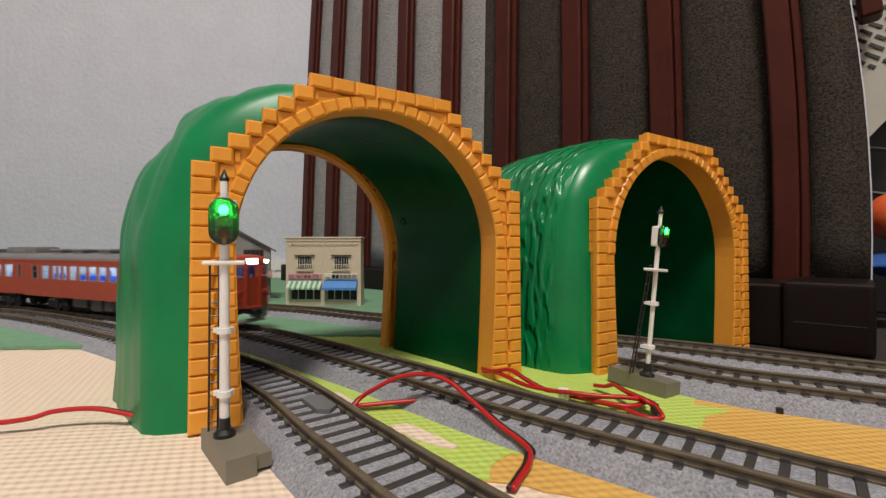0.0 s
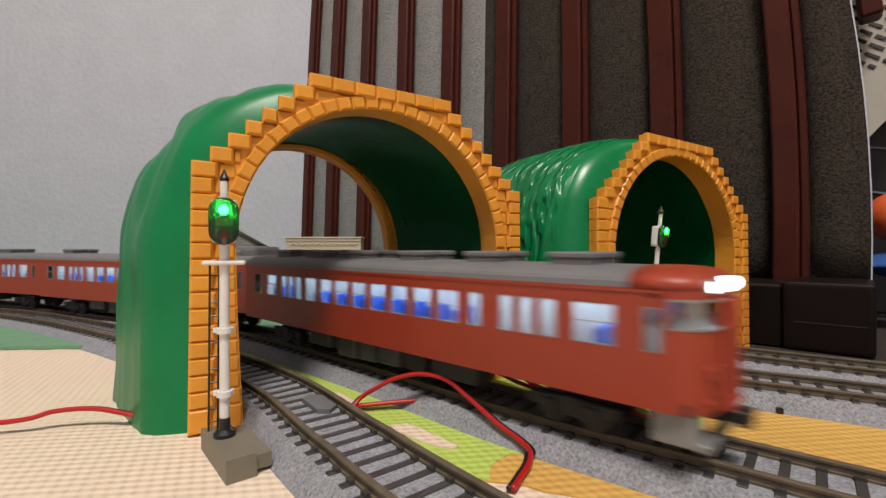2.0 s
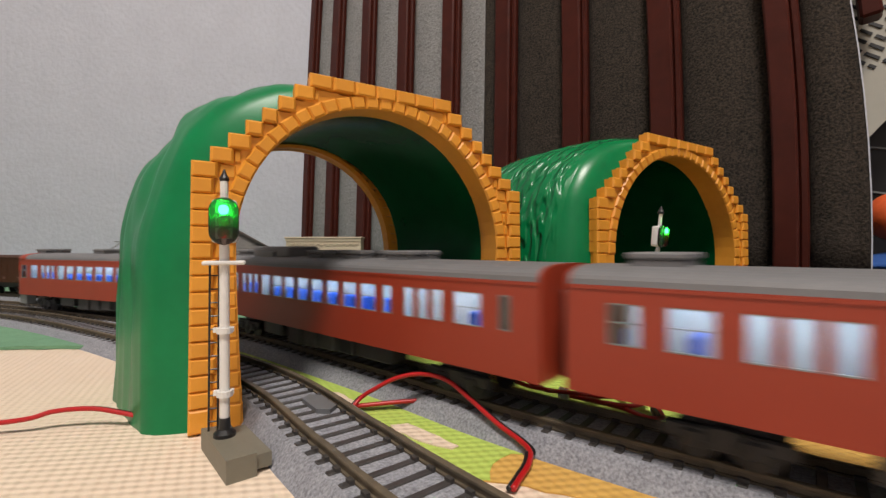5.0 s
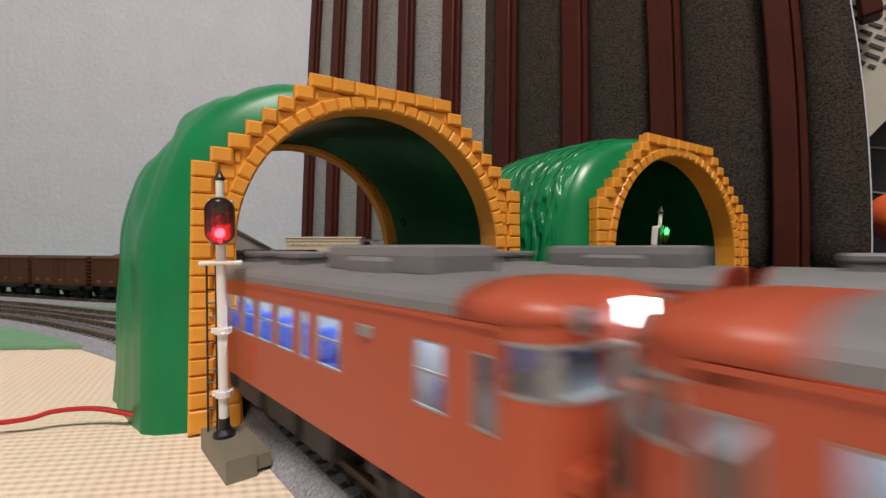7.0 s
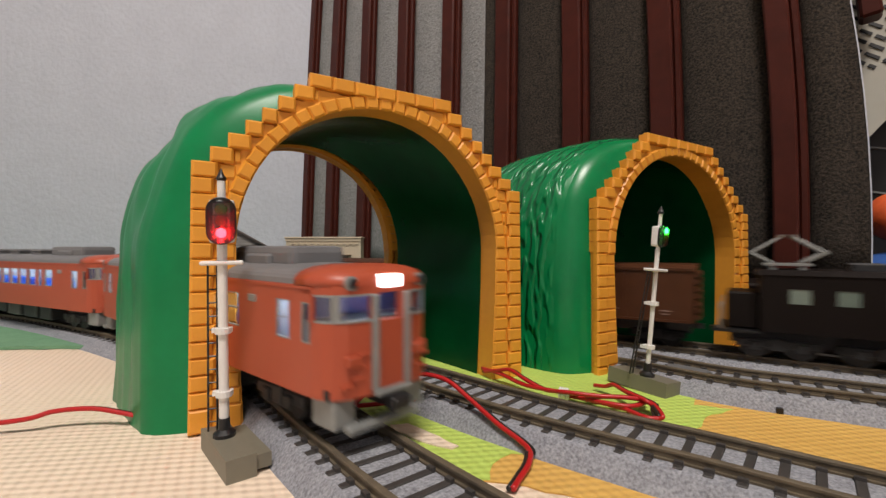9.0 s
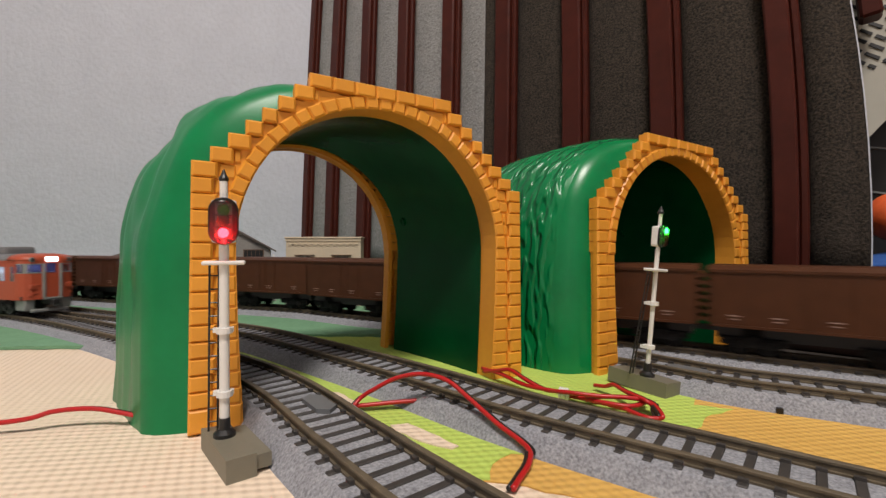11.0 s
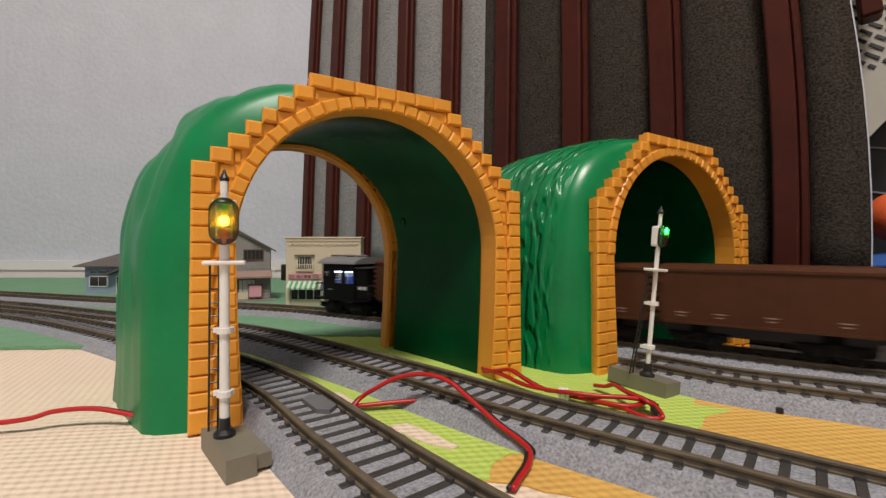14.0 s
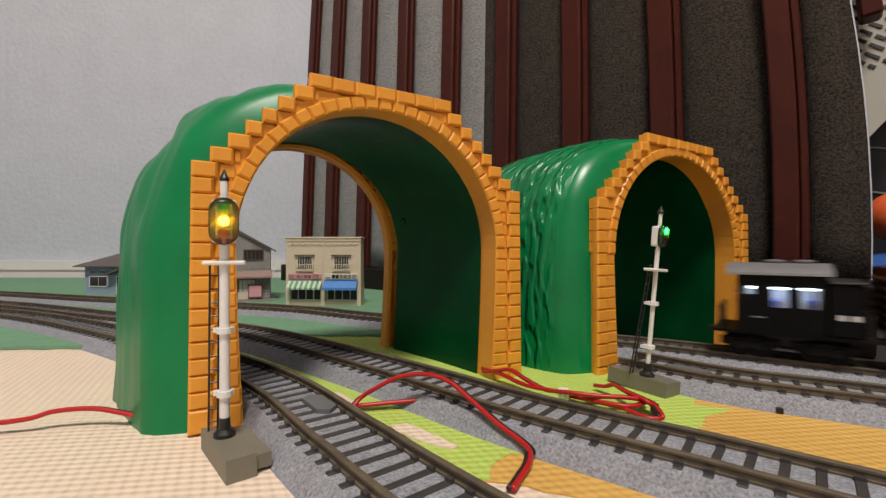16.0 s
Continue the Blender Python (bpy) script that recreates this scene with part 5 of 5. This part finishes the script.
def caboose():
    root = tagged(empty("guards_van"), "small black guard's van with grey curved roof and lit windows", "guard's van")
    L, hw = 0.052, 0.0165
    x0, x1 = -0.0180, 0.0136
    zb, zs, zh, zt = 0.0125, 0.0240, 0.0330, 0.0385
    wins = [(-0.0139, 0.0055), (-0.0022, 0.0063), (0.0070, 0.0043), (0.0110, 0.0024)]
    b = bmesh.new()
    for s in (-1, 1):
        ya, yb = sorted((s * hw, s * (hw - 0.0008)))
        box(b, x0, x1, ya, yb, zb, zs)
        box(b, x0, x1, ya, yb, zh, zt)
        x = x0
        for c, w in wins:
            box(b, x, c - w / 2, ya, yb, zs, zh)
            x = c + w / 2
        box(b, x, x1, ya, yb, zs, zh)
        c, w = wins[0]
        box(b, c - w / 2, c + w / 2, ya, yb, zs, zs + 0.0055)
    for x in (x0, x1):
        box(b, x - 0.0004, x + 0.0004, -hw, hw, zb, zt)
    body = part("body", b, VANBLACK, root)
    for c, w in wins:
        for s in (-1, 1):
            part("window", boxes((c - w / 2, c + w / 2, s * (hw - 0.0005) - 0.0001, s * (hw - 0.0005) + 0.0001, zs, zh)), PANE, body)
    part("floor", boxes((x0, x1, -hw + 0.001, hw - 0.001, zb, zb + 0.001)), UNDER, root)
    for xa, xb, zz in ((x0 + 0.006, x0 + 0.016, 0.0265), (0.002, 0.0045, 0.0290), (0.008, 0.011, 0.0275)):
        part("bench", boxes((xa, xb, -0.013, -0.002, zb + 0.001, zz)), SEAT, root)
    # pale centre wall added to reflect lamp light out through the windows
    part("inner_wall", boxes((x0 + 0.002, x1 - 0.001, -0.0010, 0.0010, zb + 0.001, 0.0380)), INNER, root)
    for s in (-1, 1):
        part("lamp_strip", boxes((-0.0145, 0.0115, s * 0.008 - 0.001, s * 0.008 + 0.001, 0.0318, 0.0328)), GLOW, root, "glowing white ceiling lamp")
    b = bmesh.new()
    pts = [((hw + 0.0014) * math.cos(math.pi * i / 14), zt + 0.0052 * math.sin(math.pi * i / 14)) for i in range(15)]
    prism(b, pts, -0.0225, 0.0161, "x")
    end = boxes((x1 + 0.0008, 0.0262, -hw + 0.001, hw - 0.001, 0.0126, 0.0352, 0.0006))
    hood = part("end_cabin", end, VANBLACK, root, "lower black end cabin")
    part("cabin_roof", boxes((x1 + 0.0008, 0.0270, -hw, hw, 0.0352, 0.0362, 0.0003)), UNDER, hood)
    for x in (0.0190, 0.0235):
        part("plate", boxes((x - 0.0012, x + 0.0012, -hw + 0.0006, -hw + 0.001, 0.0200, 0.0222)), TRIM, hood, "small white plate")
    roof = part("roof", b, ROOFGREY, root)
    for x in (-0.004, 0.007):
        b = bmesh.new()
        lathe(b, [(0.0026, 0.0432), (0.0042, 0.0442), (0.0042, 0.0448), (0.002, 0.0452)], 16, Matrix.Translation((x, 0, 0)))
        part("ventilator", b, ROOFGREY, roof)
    part("platform", boxes((-L / 2 - 0.002, L / 2, -hw, hw, 0.0112, 0.0126)), VANBLACK, root)
    for sx, xe in ((-1, -0.0252), (1, 0.0282)):
        b = bmesh.new()
        for y in (-hw + 0.001, -0.005, 0.005, hw - 0.001):
            box(b, xe - 0.0004, xe + 0.0004, y - 0.0004, y + 0.0004, 0.0126, 0.0230)
        box(b, xe - 0.0005, xe + 0.0005, -hw, hw, 0.0225, 0.0236)
        box(b, xe - 0.0005, xe + 0.0005, -hw, hw, 0.0170, 0.0176)
        part("railing", b, BLACK, root)
    for s in (-1, 1):
        part("handrail", boxes((-0.0125, -0.0075, s * hw - 0.0006, s * hw + 0.0006, 0.0190, 0.0195)), STEEL, root)
    part("chassis", boxes((-L / 2 - 0.005, L / 2 + 0.005, -0.0016, 0.0016, 0.0090, 0.0112), (-0.018, 0.018, -0.010, 0.010, 0.0060, 0.0112)), BLACK, root)
    # bogies in the same near-black that carries the shade below
    for s in (-1, 1):
        bogie(root, s * 0.0135, 0.0050, 0.0080, SHADED_METAL)
    return root


def locomotive():
    root = tagged(empty("electric_locomotive"), "dark brown electric locomotive with two diamond pantographs", "locomotive")
    L, hw = 0.160, 0.0170
    zb, zs, zh, zt = 0.0130, 0.0260, 0.0325, 0.0385
    wins = [(-0.048 + 0.0160 * i, 0.0072) for i in range(7)]
    b = bmesh.new()
    for s in (-1, 1):
        ya, yb = sorted((s * hw, s * (hw - 0.0008)))
        box(b, -0.0620, 0.0620, ya, yb, zb, zs)
        box(b, -0.0620, 0.0620, ya, yb, zh, zt)
        x = -0.0620
        for c, w in wins:
            box(b, x, c - w / 2, ya, yb, zs, zh)
            x = c + w / 2
        box(b, x, 0.0620, ya, yb, zs, zh)
    for x in (-0.0620, 0.0620):
        box(b, x - 0.0005, x + 0.0005, -hw, hw, zb, zt)
    body = part("body", b, SOIL, root)
    paleglass = mat("pale_green_glass", (0.17, 0.22, 0.19), 0.15, dark=(0.14, 0.19, 0.16), grain=0.3, size=0.004)
    for c, w in wins:
        for s in (-1, 1):
            part("window", boxes((c - w / 2, c + w / 2, s * (hw - 0.0005) - 0.0002, s * (hw - 0.0005) + 0.0002, zs, zh)), paleglass, body)
    b = bmesh.new()
    prism(b, [(-hw - 0.0005, zt), (hw + 0.0005, zt), (hw - 0.003, zt + 0.0022), (-hw + 0.003, zt + 0.0022)], -0.0640, 0.0640, "x")
    roof = part("roof", b, SOIL, root)
    for s in (-1, 1):
        part("end_hood", boxes((*sorted((s * 0.06205, s * 0.0755)), -0.0125, 0.0125, zb, 0.0300, 0.0008)), SOIL, root)
        part("deck", boxes((*sorted((s * 0.0620, s * 0.0795)), -hw, hw, 0.0115, zb - 0.0002)), BLACK, root)
        b = bmesh.new()
        for y in (-hw + 0.0008, hw - 0.0008):
            box(b, *sorted((s * 0.0775, s * 0.0783)), y - 0.0004, y + 0.0004, zb, 0.0255)
        box(b, *sorted((s * 0.0775, s * 0.0783)), -hw + 0.0012, hw - 0.0012, 0.0215, 0.0222)
        part("end_railing", b, STEEL, root)
        # pantograph
        px_ = s * 0.0520
        r = 0.00055
        pan = part("pantograph", boxes((px_ - 0.0090, px_ + 0.0090, -0.0095, 0.0095, 0.0426, 0.0434)), STEEL, roof, "grey metal diamond pantograph")

        def rod(a_, b_, rad):
            q = bmesh.new()
            tube(q, [a_, b_], rad, 6)
            part("rod", q, STEEL, pan)
        for d in (-1, 1):
            for y in (-0.0090, 0.0090):
                rod((px_ + d * 0.0050, y, 0.0435), (px_ + d * 0.0138, y, 0.0485), r)
                rod((px_ + d * 0.0138, y, 0.0485), (px_ + d * 0.0020, y * 0.7, 0.0560), r)
                part("insulator", boxes((px_ + d * 0.0055 - 0.001, px_ + d * 0.0055 + 0.001, y * 0.89 - 0.001, y * 0.89 + 0.001, zt + 0.001, 0.0428)), STEEL, pan)
            rod((px_ + d * 0.0138, -0.0095, 0.0485), (px_ + d * 0.0138, 0.0095, 0.0485), r)
            rod((px_ + d * 0.0138, -0.0090, 0.0485), (px_ + d * 0.0050, 0.0090, 0.0435), r * 0.7)
            part("contact_strip", boxes((px_ + d * 0.0022 - 0.0006, px_ + d * 0.0022 + 0.0006, -0.0130, 0.0130, 0.0558, 0.0568)), STEEL, pan)
    for x in (-0.024, -0.008, 0.010, 0.026):
        part("roof_box", boxes((x - 0.006, x + 0.006, -0.006, 0.006, zt + 0.001, 0.0440, 0.0006)), UNDER, roof)
    part("chassis", boxes((-0.074, 0.074, -0.0085, 0.0085, 0.0060, 0.0125), (-0.0825, 0.0825, -0.0018, 0.0018, 0.0090, 0.0115)), BLACK, root)
    for x in (-0.056, -0.019, 0.019, 0.056):
        bogie(root, x, 0.0062, 0.017)
    return root


def car_pose(way, s, base):
    a, b = way.at(s - base), way.at(s + base)
    c, d = (a + b) / 2, b - a
    return Matrix.Translation((c.x, c.y, RAILTOP)) @ Matrix.Rotation(math.atan2(d.y, d.x), 4, "Z")


def run(thing, way, offset, law, base):
    """Key a car: law gives (seconds, length along the way); the car's middle is offset from it."""
    tt, ss = np.array([r[0] for r in law]), np.array([r[1] for r in law])
    slope = np.gradient(ss, tt)
    rows = []
    for t in [round(i * 0.2, 3) for i in range(81)]:
        i = int(np.clip(np.searchsorted(tt, t) - 1, 0, len(tt) - 2))
        h = tt[i + 1] - tt[i]
        u = (t - tt[i]) / h
        s = (ss[i] * (1 + 2 * u) * (1 - u) ** 2 + slope[i] * h * u * (1 - u) ** 2 + ss[i + 1] * u * u * (3 - 2 * u) + slope[i + 1] * h * u * u * (u - 1))
        rows.append((t, car_pose(way, float(s) + offset, base)))
    walk(thing, rows)


# ---- wires ----
def cable(label, pts, pair=True):
    way = [Vector(p) for p in pts]
    smooth = []
    p = [2 * way[0] - way[1], *way, 2 * way[-1] - way[-2]]
    for i in range(1, len(p) - 2):
        for k in range(8):
            t = k / 8
            a, b, c, d = p[i - 1:i + 3]
            smooth.append(0.5 * (2 * b + (c - a) * t + (2 * a - 5 * b + 4 * c - d) * t * t + (3 * b - a - 3 * c + d) * t ** 3))
    smooth.append(way[-1])
    root = tagged(empty("cable"), label, "cable", group="red and black wires")
    bm = bmesh.new()
    tube(bm, smooth, 0.00078, 10)
    part("red_strand", bm, REDWIRE, root, "", True)
    if pair:
        bm = bmesh.new()
        off = []
        for i, q in enumerate(smooth):
            d = (smooth[min(i + 1, len(smooth) - 1)] - smooth[max(i - 1, 0)]).normalized()
            side = Vector((d.y, -d.x, 0))
            if side.length > 1e-6:
                side.normalize()
            if side.y < 0:
                side = -side
            off.append(q + side * 0.0011 + Vector((0, 0, -0.0002)))
        tube(bm, off, 0.00070, 10)
        part("black_strand", bm, BLACKWIRE, root, "", True)
    return root


# ---- the place ----
room()
mats()
slat_panel()
shop(pose(-0.1185, 0.447, 0.0022, 0, 0, -2))
gabled_house(pose(-0.2325, 0.478, 0.0022, 0, 0, 20))
station_house(pose(-0.4400, 0.556, 0.0022, 0, 0, 0))
tunnel(TUNNEL_A, "large green toy tunnel with orange brick portal spanning two tracks", 0.0, GREEN)
tunnel(TUNNEL_B, "green toy tunnel with orange brick portal standing farther back", 5.0, HATCHED)

SIGNAL_NEAR, HEAD, FACE, LENS_Z = signal(pose(-0.0624, 0.1290, 0.0, 0, 0, 130), 0.0822, -130 + 22, "near colour-light signal on a white pole by the large tunnel", (-0.0170, 0.0080, -0.0078, 0.0040))
lenses(HEAD, FACE, LENS_Z, (GREENLENS, YELLOWLENS, REDLENS))
BULB_NEAR = bulb(SIGNAL_NEAR, FACE)
far, head, face, lz = signal(pose(0.0839, 0.1870, 0.0006) @ pose(0, 0, 0, 0, 4.8, 0) @ pose(0, 0, 0, 0, 0, 122), 0.0768, -122 + 38, "leaning colour-light signal showing green by the far tunnel", (-0.0105, 0.0145, -0.0110, 0.0030), 0.68)
lenses(head, face, lz, (GREENLENS, YELLOWLENS, REDLENS))
b_far = bulb(far, face)
b_far.matrix_local = Matrix.Translation(face @ Vector((0, -0.0030, lz[0])))

# wires
cable("red and black wire looped over grey ballast", [(-0.001, 0.1670, 0.0046), (-0.005, 0.1657, 0.0042), (-0.0173, 0.1647, 0.0035), (-0.0293, 0.1626, 0.003), (-0.0316, 0.1609, 0.0034), (-0.0293, 0.1628, 0.006), (-0.0252, 0.1625, 0.0087), (-0.017, 0.162, 0.013), (-0.0078, 0.16, 0.0151), (0.0012, 0.155, 0.0144), (0.0085, 0.148, 0.0105), (0.0166, 0.138, 0.0061), (0.0223, 0.131, 0.0039), (0.0243, 0.126, 0.0029), (0.0228, 0.12, 0.0024), (0.0198, 0.1145, 0.0018), (0.0169, 0.109, 0.0016)])
cable("red and black wire lying on the cream mat", [(-0.30, 0.120, 0.0015), (-0.20, 0.133, 0.0030), (-0.1415, 0.1440, 0.0040), (-0.128, 0.1485, 0.0060), (-0.117, 0.1505, 0.0062), (-0.107, 0.1510, 0.0045), (-0.096, 0.1515, 0.0020)])
for pts in ([(0.0181, 0.2091, 0.004), (0.0248, 0.1962, 0.005), (0.0335, 0.1834, 0.004), (0.0466, 0.1725, 0.0045), (0.0564, 0.1695, 0.004), (0.0668, 0.1688, 0.004), (0.0736, 0.1669, 0.004), (0.0722, 0.1621, 0.004), (0.0654, 0.1592, 0.004), (0.0566, 0.1639, 0.004), (0.0475, 0.1758, 0.003)],
            [(0.0187, 0.207, 0.003), (0.0238, 0.1979, 0.006), (0.0283, 0.1915, 0.008), (0.0337, 0.1844, 0.006), (0.0402, 0.1775, 0.004), (0.0456, 0.1685, 0.006), (0.0567, 0.164, 0.006), (0.0662, 0.1622, 0.006), (0.0735, 0.1604, 0.005), (0.0732, 0.1506, 0.004), (0.0717, 0.1503, 0.003), (0.0676, 0.1518, 0.003), (0.0634, 0.1603, 0.003), (0.0557, 0.1674, 0.003), (0.0476, 0.176, 0.0025)],
            [(0.0626, 0.1867, 0.003), (0.0651, 0.1819, 0.004), (0.0669, 0.1776, 0.006), (0.0682, 0.1699, 0.006), (0.0712, 0.1598, 0.006), (0.0737, 0.1575, 0.004), (0.0721, 0.1508, 0.003)]):
    cable("bundled red and black wire by the foot of the far tunnel", pts)
bm = bmesh.new()
for i in range(4):
    lathe(bm, [(0.0021, -0.0004), (0.0024, 0.0), (0.0021, 0.0004)], 12, pose(0.0462 + 0.0008 * i - 0.0015, 0.1722 - 0.0005 * i, 0.0045, 8 * (i % 2) - 4, 90, -32 + 14 * (i % 2)))
tagged(mesh_ob("wire_tie", bm, WHITE, True), "white twisted tie round the bundled wires", "wire tie")

# trains
SIDE_FAST = [(0.1035, 0.0040), (0.0890, 0.0112), (0.0760, 0.0050), (0.0690, 0.0050), (0.0620, 0.0050), (0.0500, 0.0050)] + [(0.0385 - 0.0122 * i, 0.0092) for i in range(8)] + [(-0.0580, 0.0050), (-0.0650, 0.0050), (-0.0720, 0.0050), (-0.0850, 0.0100), (-0.1000, 0.0080)]
SIDE_LOCAL = [(0.1035, 0.0040), (0.0920, 0.0070), (0.0597, 0.0100), (0.0486, 0.0046)] + [(0.0377 - 0.0128 * i, 0.0100) for i in range(8)] + [(-0.0645, 0.0046), (-0.0920, 0.0070), (-0.1035, 0.0040)]
FAST = [rail_car("deep red railcar with grey roof and lit windows", i == 0, i == 3, SIDE_FAST, [] if i == 0 else [0.088 if i % 2 else -0.06], [0.078, 0.045, 0.010, -0.025, -0.06, -0.09] if i == 0 else [0.045, 0.015, -0.015, -0.095], True, True, VERMILION) for i in range(4)]
LOCAL = [rail_car("bright orange-red two-ended railcar with grey roof and lit windows", True, True, SIDE_LOCAL, [0.062], [0.018, -0.014, -0.046, -0.078], False, True, ORANGERED) for i in range(2)]
GOODS = [wagon("brown ribbed-end freight wagon with closed sides") for _ in range(10)]
VAN = caboose()
LOCO = locomotive()

# tracks
track(WAY_1, "near model track on grey ballast", WAY_1.near(-0.9, 0.25), WAY_1.near(0.5, -0.6), WAY_1.near(-0.4, 0.38), WAY_1.near(0.1, 0))
track(WAY_2, "second model track curving through the large tunnel", WAY_2.near(-1.0, 0.25), WAY_2.near(0.8, -0.6), WAY_2.near(-0.4, 0.41), WAY_2.near(0.2, 0))
track(WAY_3, "third model track beside the far signal", WAY_3.near(0.088, 0.2165), WAY_3.near(0.6, -0.1), 0, WAY_3.near(0.3, 0.07))
track(WAY_4, "back model track passing behind the tunnels", WAY_4.near(-1.2, 0.4), WAY_4.near(0.9, -0.3), WAY_4.near(-0.5, 0.5), WAY_4.near(0.4, 0.05))
for way, x, y, k in ((WAY_1, -0.0455, 0.1520, 1), (WAY_3, 0.098, 0.1915, 0)):
    s = way.near(x, y)
    c, d = way.at(s), way.dir(s)
    bm = bmesh.new()
    prism(bm, [(-0.0095, 0), (-0.0065, 0.0034), (0.0065, 0.0034), (0.0095, 0), (0.0065, -0.0034), (-0.0065, -0.0034)], 0.0060, 0.0076, "z")
    ob = mesh_ob("track_magnet", bm, mat("grey_plate", (0.15, 0.155, 0.16), 0.5, dark=(0.13, 0.135, 0.14), grain=0.4, size=0.004))
    side = Vector((d.y, -d.x, 0)) * (-0.0035 if k else 0.0)
    ob.matrix_world = Matrix.Translation(c + side) @ Matrix.Rotation(math.atan2(d.y, d.x), 4, "Z")
    tagged(ob, "small grey plastic plate between the rails", "track plate", group="track plates")


slot_s = WAY_3.near(0.1300, 0.1790)
slot = mesh_ob("ballast_slot", boxes((-0.0010, 0.0010, -0.0030, 0.0004, 0.0004, 0.0024)), BLACK)
slot_d = WAY_3.dir(slot_s)
slot.matrix_world = Matrix.Translation(WAY_3.at(slot_s) + Vector((slot_d.y, -slot_d.x, 0)) * 0.0174) @ Matrix.Rotation(math.atan2(slot_d.y, slot_d.x), 4, "Z") @ pose(0, 0.0016, 0)
tagged(slot, "small black socket in the grey ballast side", "track socket")


def motions():
    law = [(0, 2.4506), (0.6, 2.5345), (1.0, 2.5930), (1.5, 2.6560), (2.0, 2.7115), (2.5, 2.7950), (2.7, 2.8230), (3.0, 2.8620), (3.4, 2.9090), (4.0, 3.0000), (6.3, 3.3250), (8.6, 3.6480), (8.8, 3.6740), (16, 4.70)]
    for i, c in enumerate(FAST):
        run(c, WAY_2, -CAR_L / 2 - PITCH * i, law, 0.0800)
    law = [(0, 3.480), (5.3, 2.600), (6.3, 2.430), (7.0, 2.3220), (7.5, 2.2425), (8.0, 2.156), (8.7, 2.060), (9.2, 1.981), (11.3, 1.600), (16, 0.70)]
    for i, c in enumerate(LOCAL):
        run(c, WAY_1, CAR_L / 2 + PITCH * i, law, 0.0800)
    law = [(0, 1.02), (5, 1.69), (8.0, 2.0985), (8.9, 2.207), (9.2, 2.2435), (11.3, 2.537), (11.5, 2.565), (12.0, 2.630), (12.5, 2.7075), (13.0, 2.786), (13.5, 2.860), (14.0, 2.930), (14.5, 2.990), (15.0, 3.061), (15.5, 3.134), (16.0, 3.199)]
    run(VAN, WAY_4, 0.006, law, 0.0135)
    for i, c in enumerate(GOODS):
        run(c, WAY_4, 0.0830 + 0.0915 * (9 - i), law, 0.027)
    run(LOCO, WAY_4, 0.0830 + 0.915 - 0.04575 + 0.0860, law, 0.045)
    up = [FACE @ Vector((0, -0.0030, z)) for z in LENS_Z]
    rows = [(t, Matrix.Translation(up[k])) for t, k in ((0, 0), (6.44, 0), (6.48, 2), (13.55, 2), (13.59, 1), (16, 1))]
    walk(BULB_NEAR, rows)
    # the near signal is nudged a little while the local train passes
    stand = SIGNAL_NEAR.matrix_basis.copy()
    walk(SIGNAL_NEAR, [(t, Matrix.Translation(stand.translation) @ pose(0, 0, 0, 0.9 * k, -0.5 * k, 0) @ Matrix.Translation(-stand.translation) @ stand) for t, k in ((0, 0), (5.0, 0), (5.6, 1), (7.6, 1), (9.2, 0.6), (11.0, 0.1), (12.0, 0), (16, 0))])


motions()
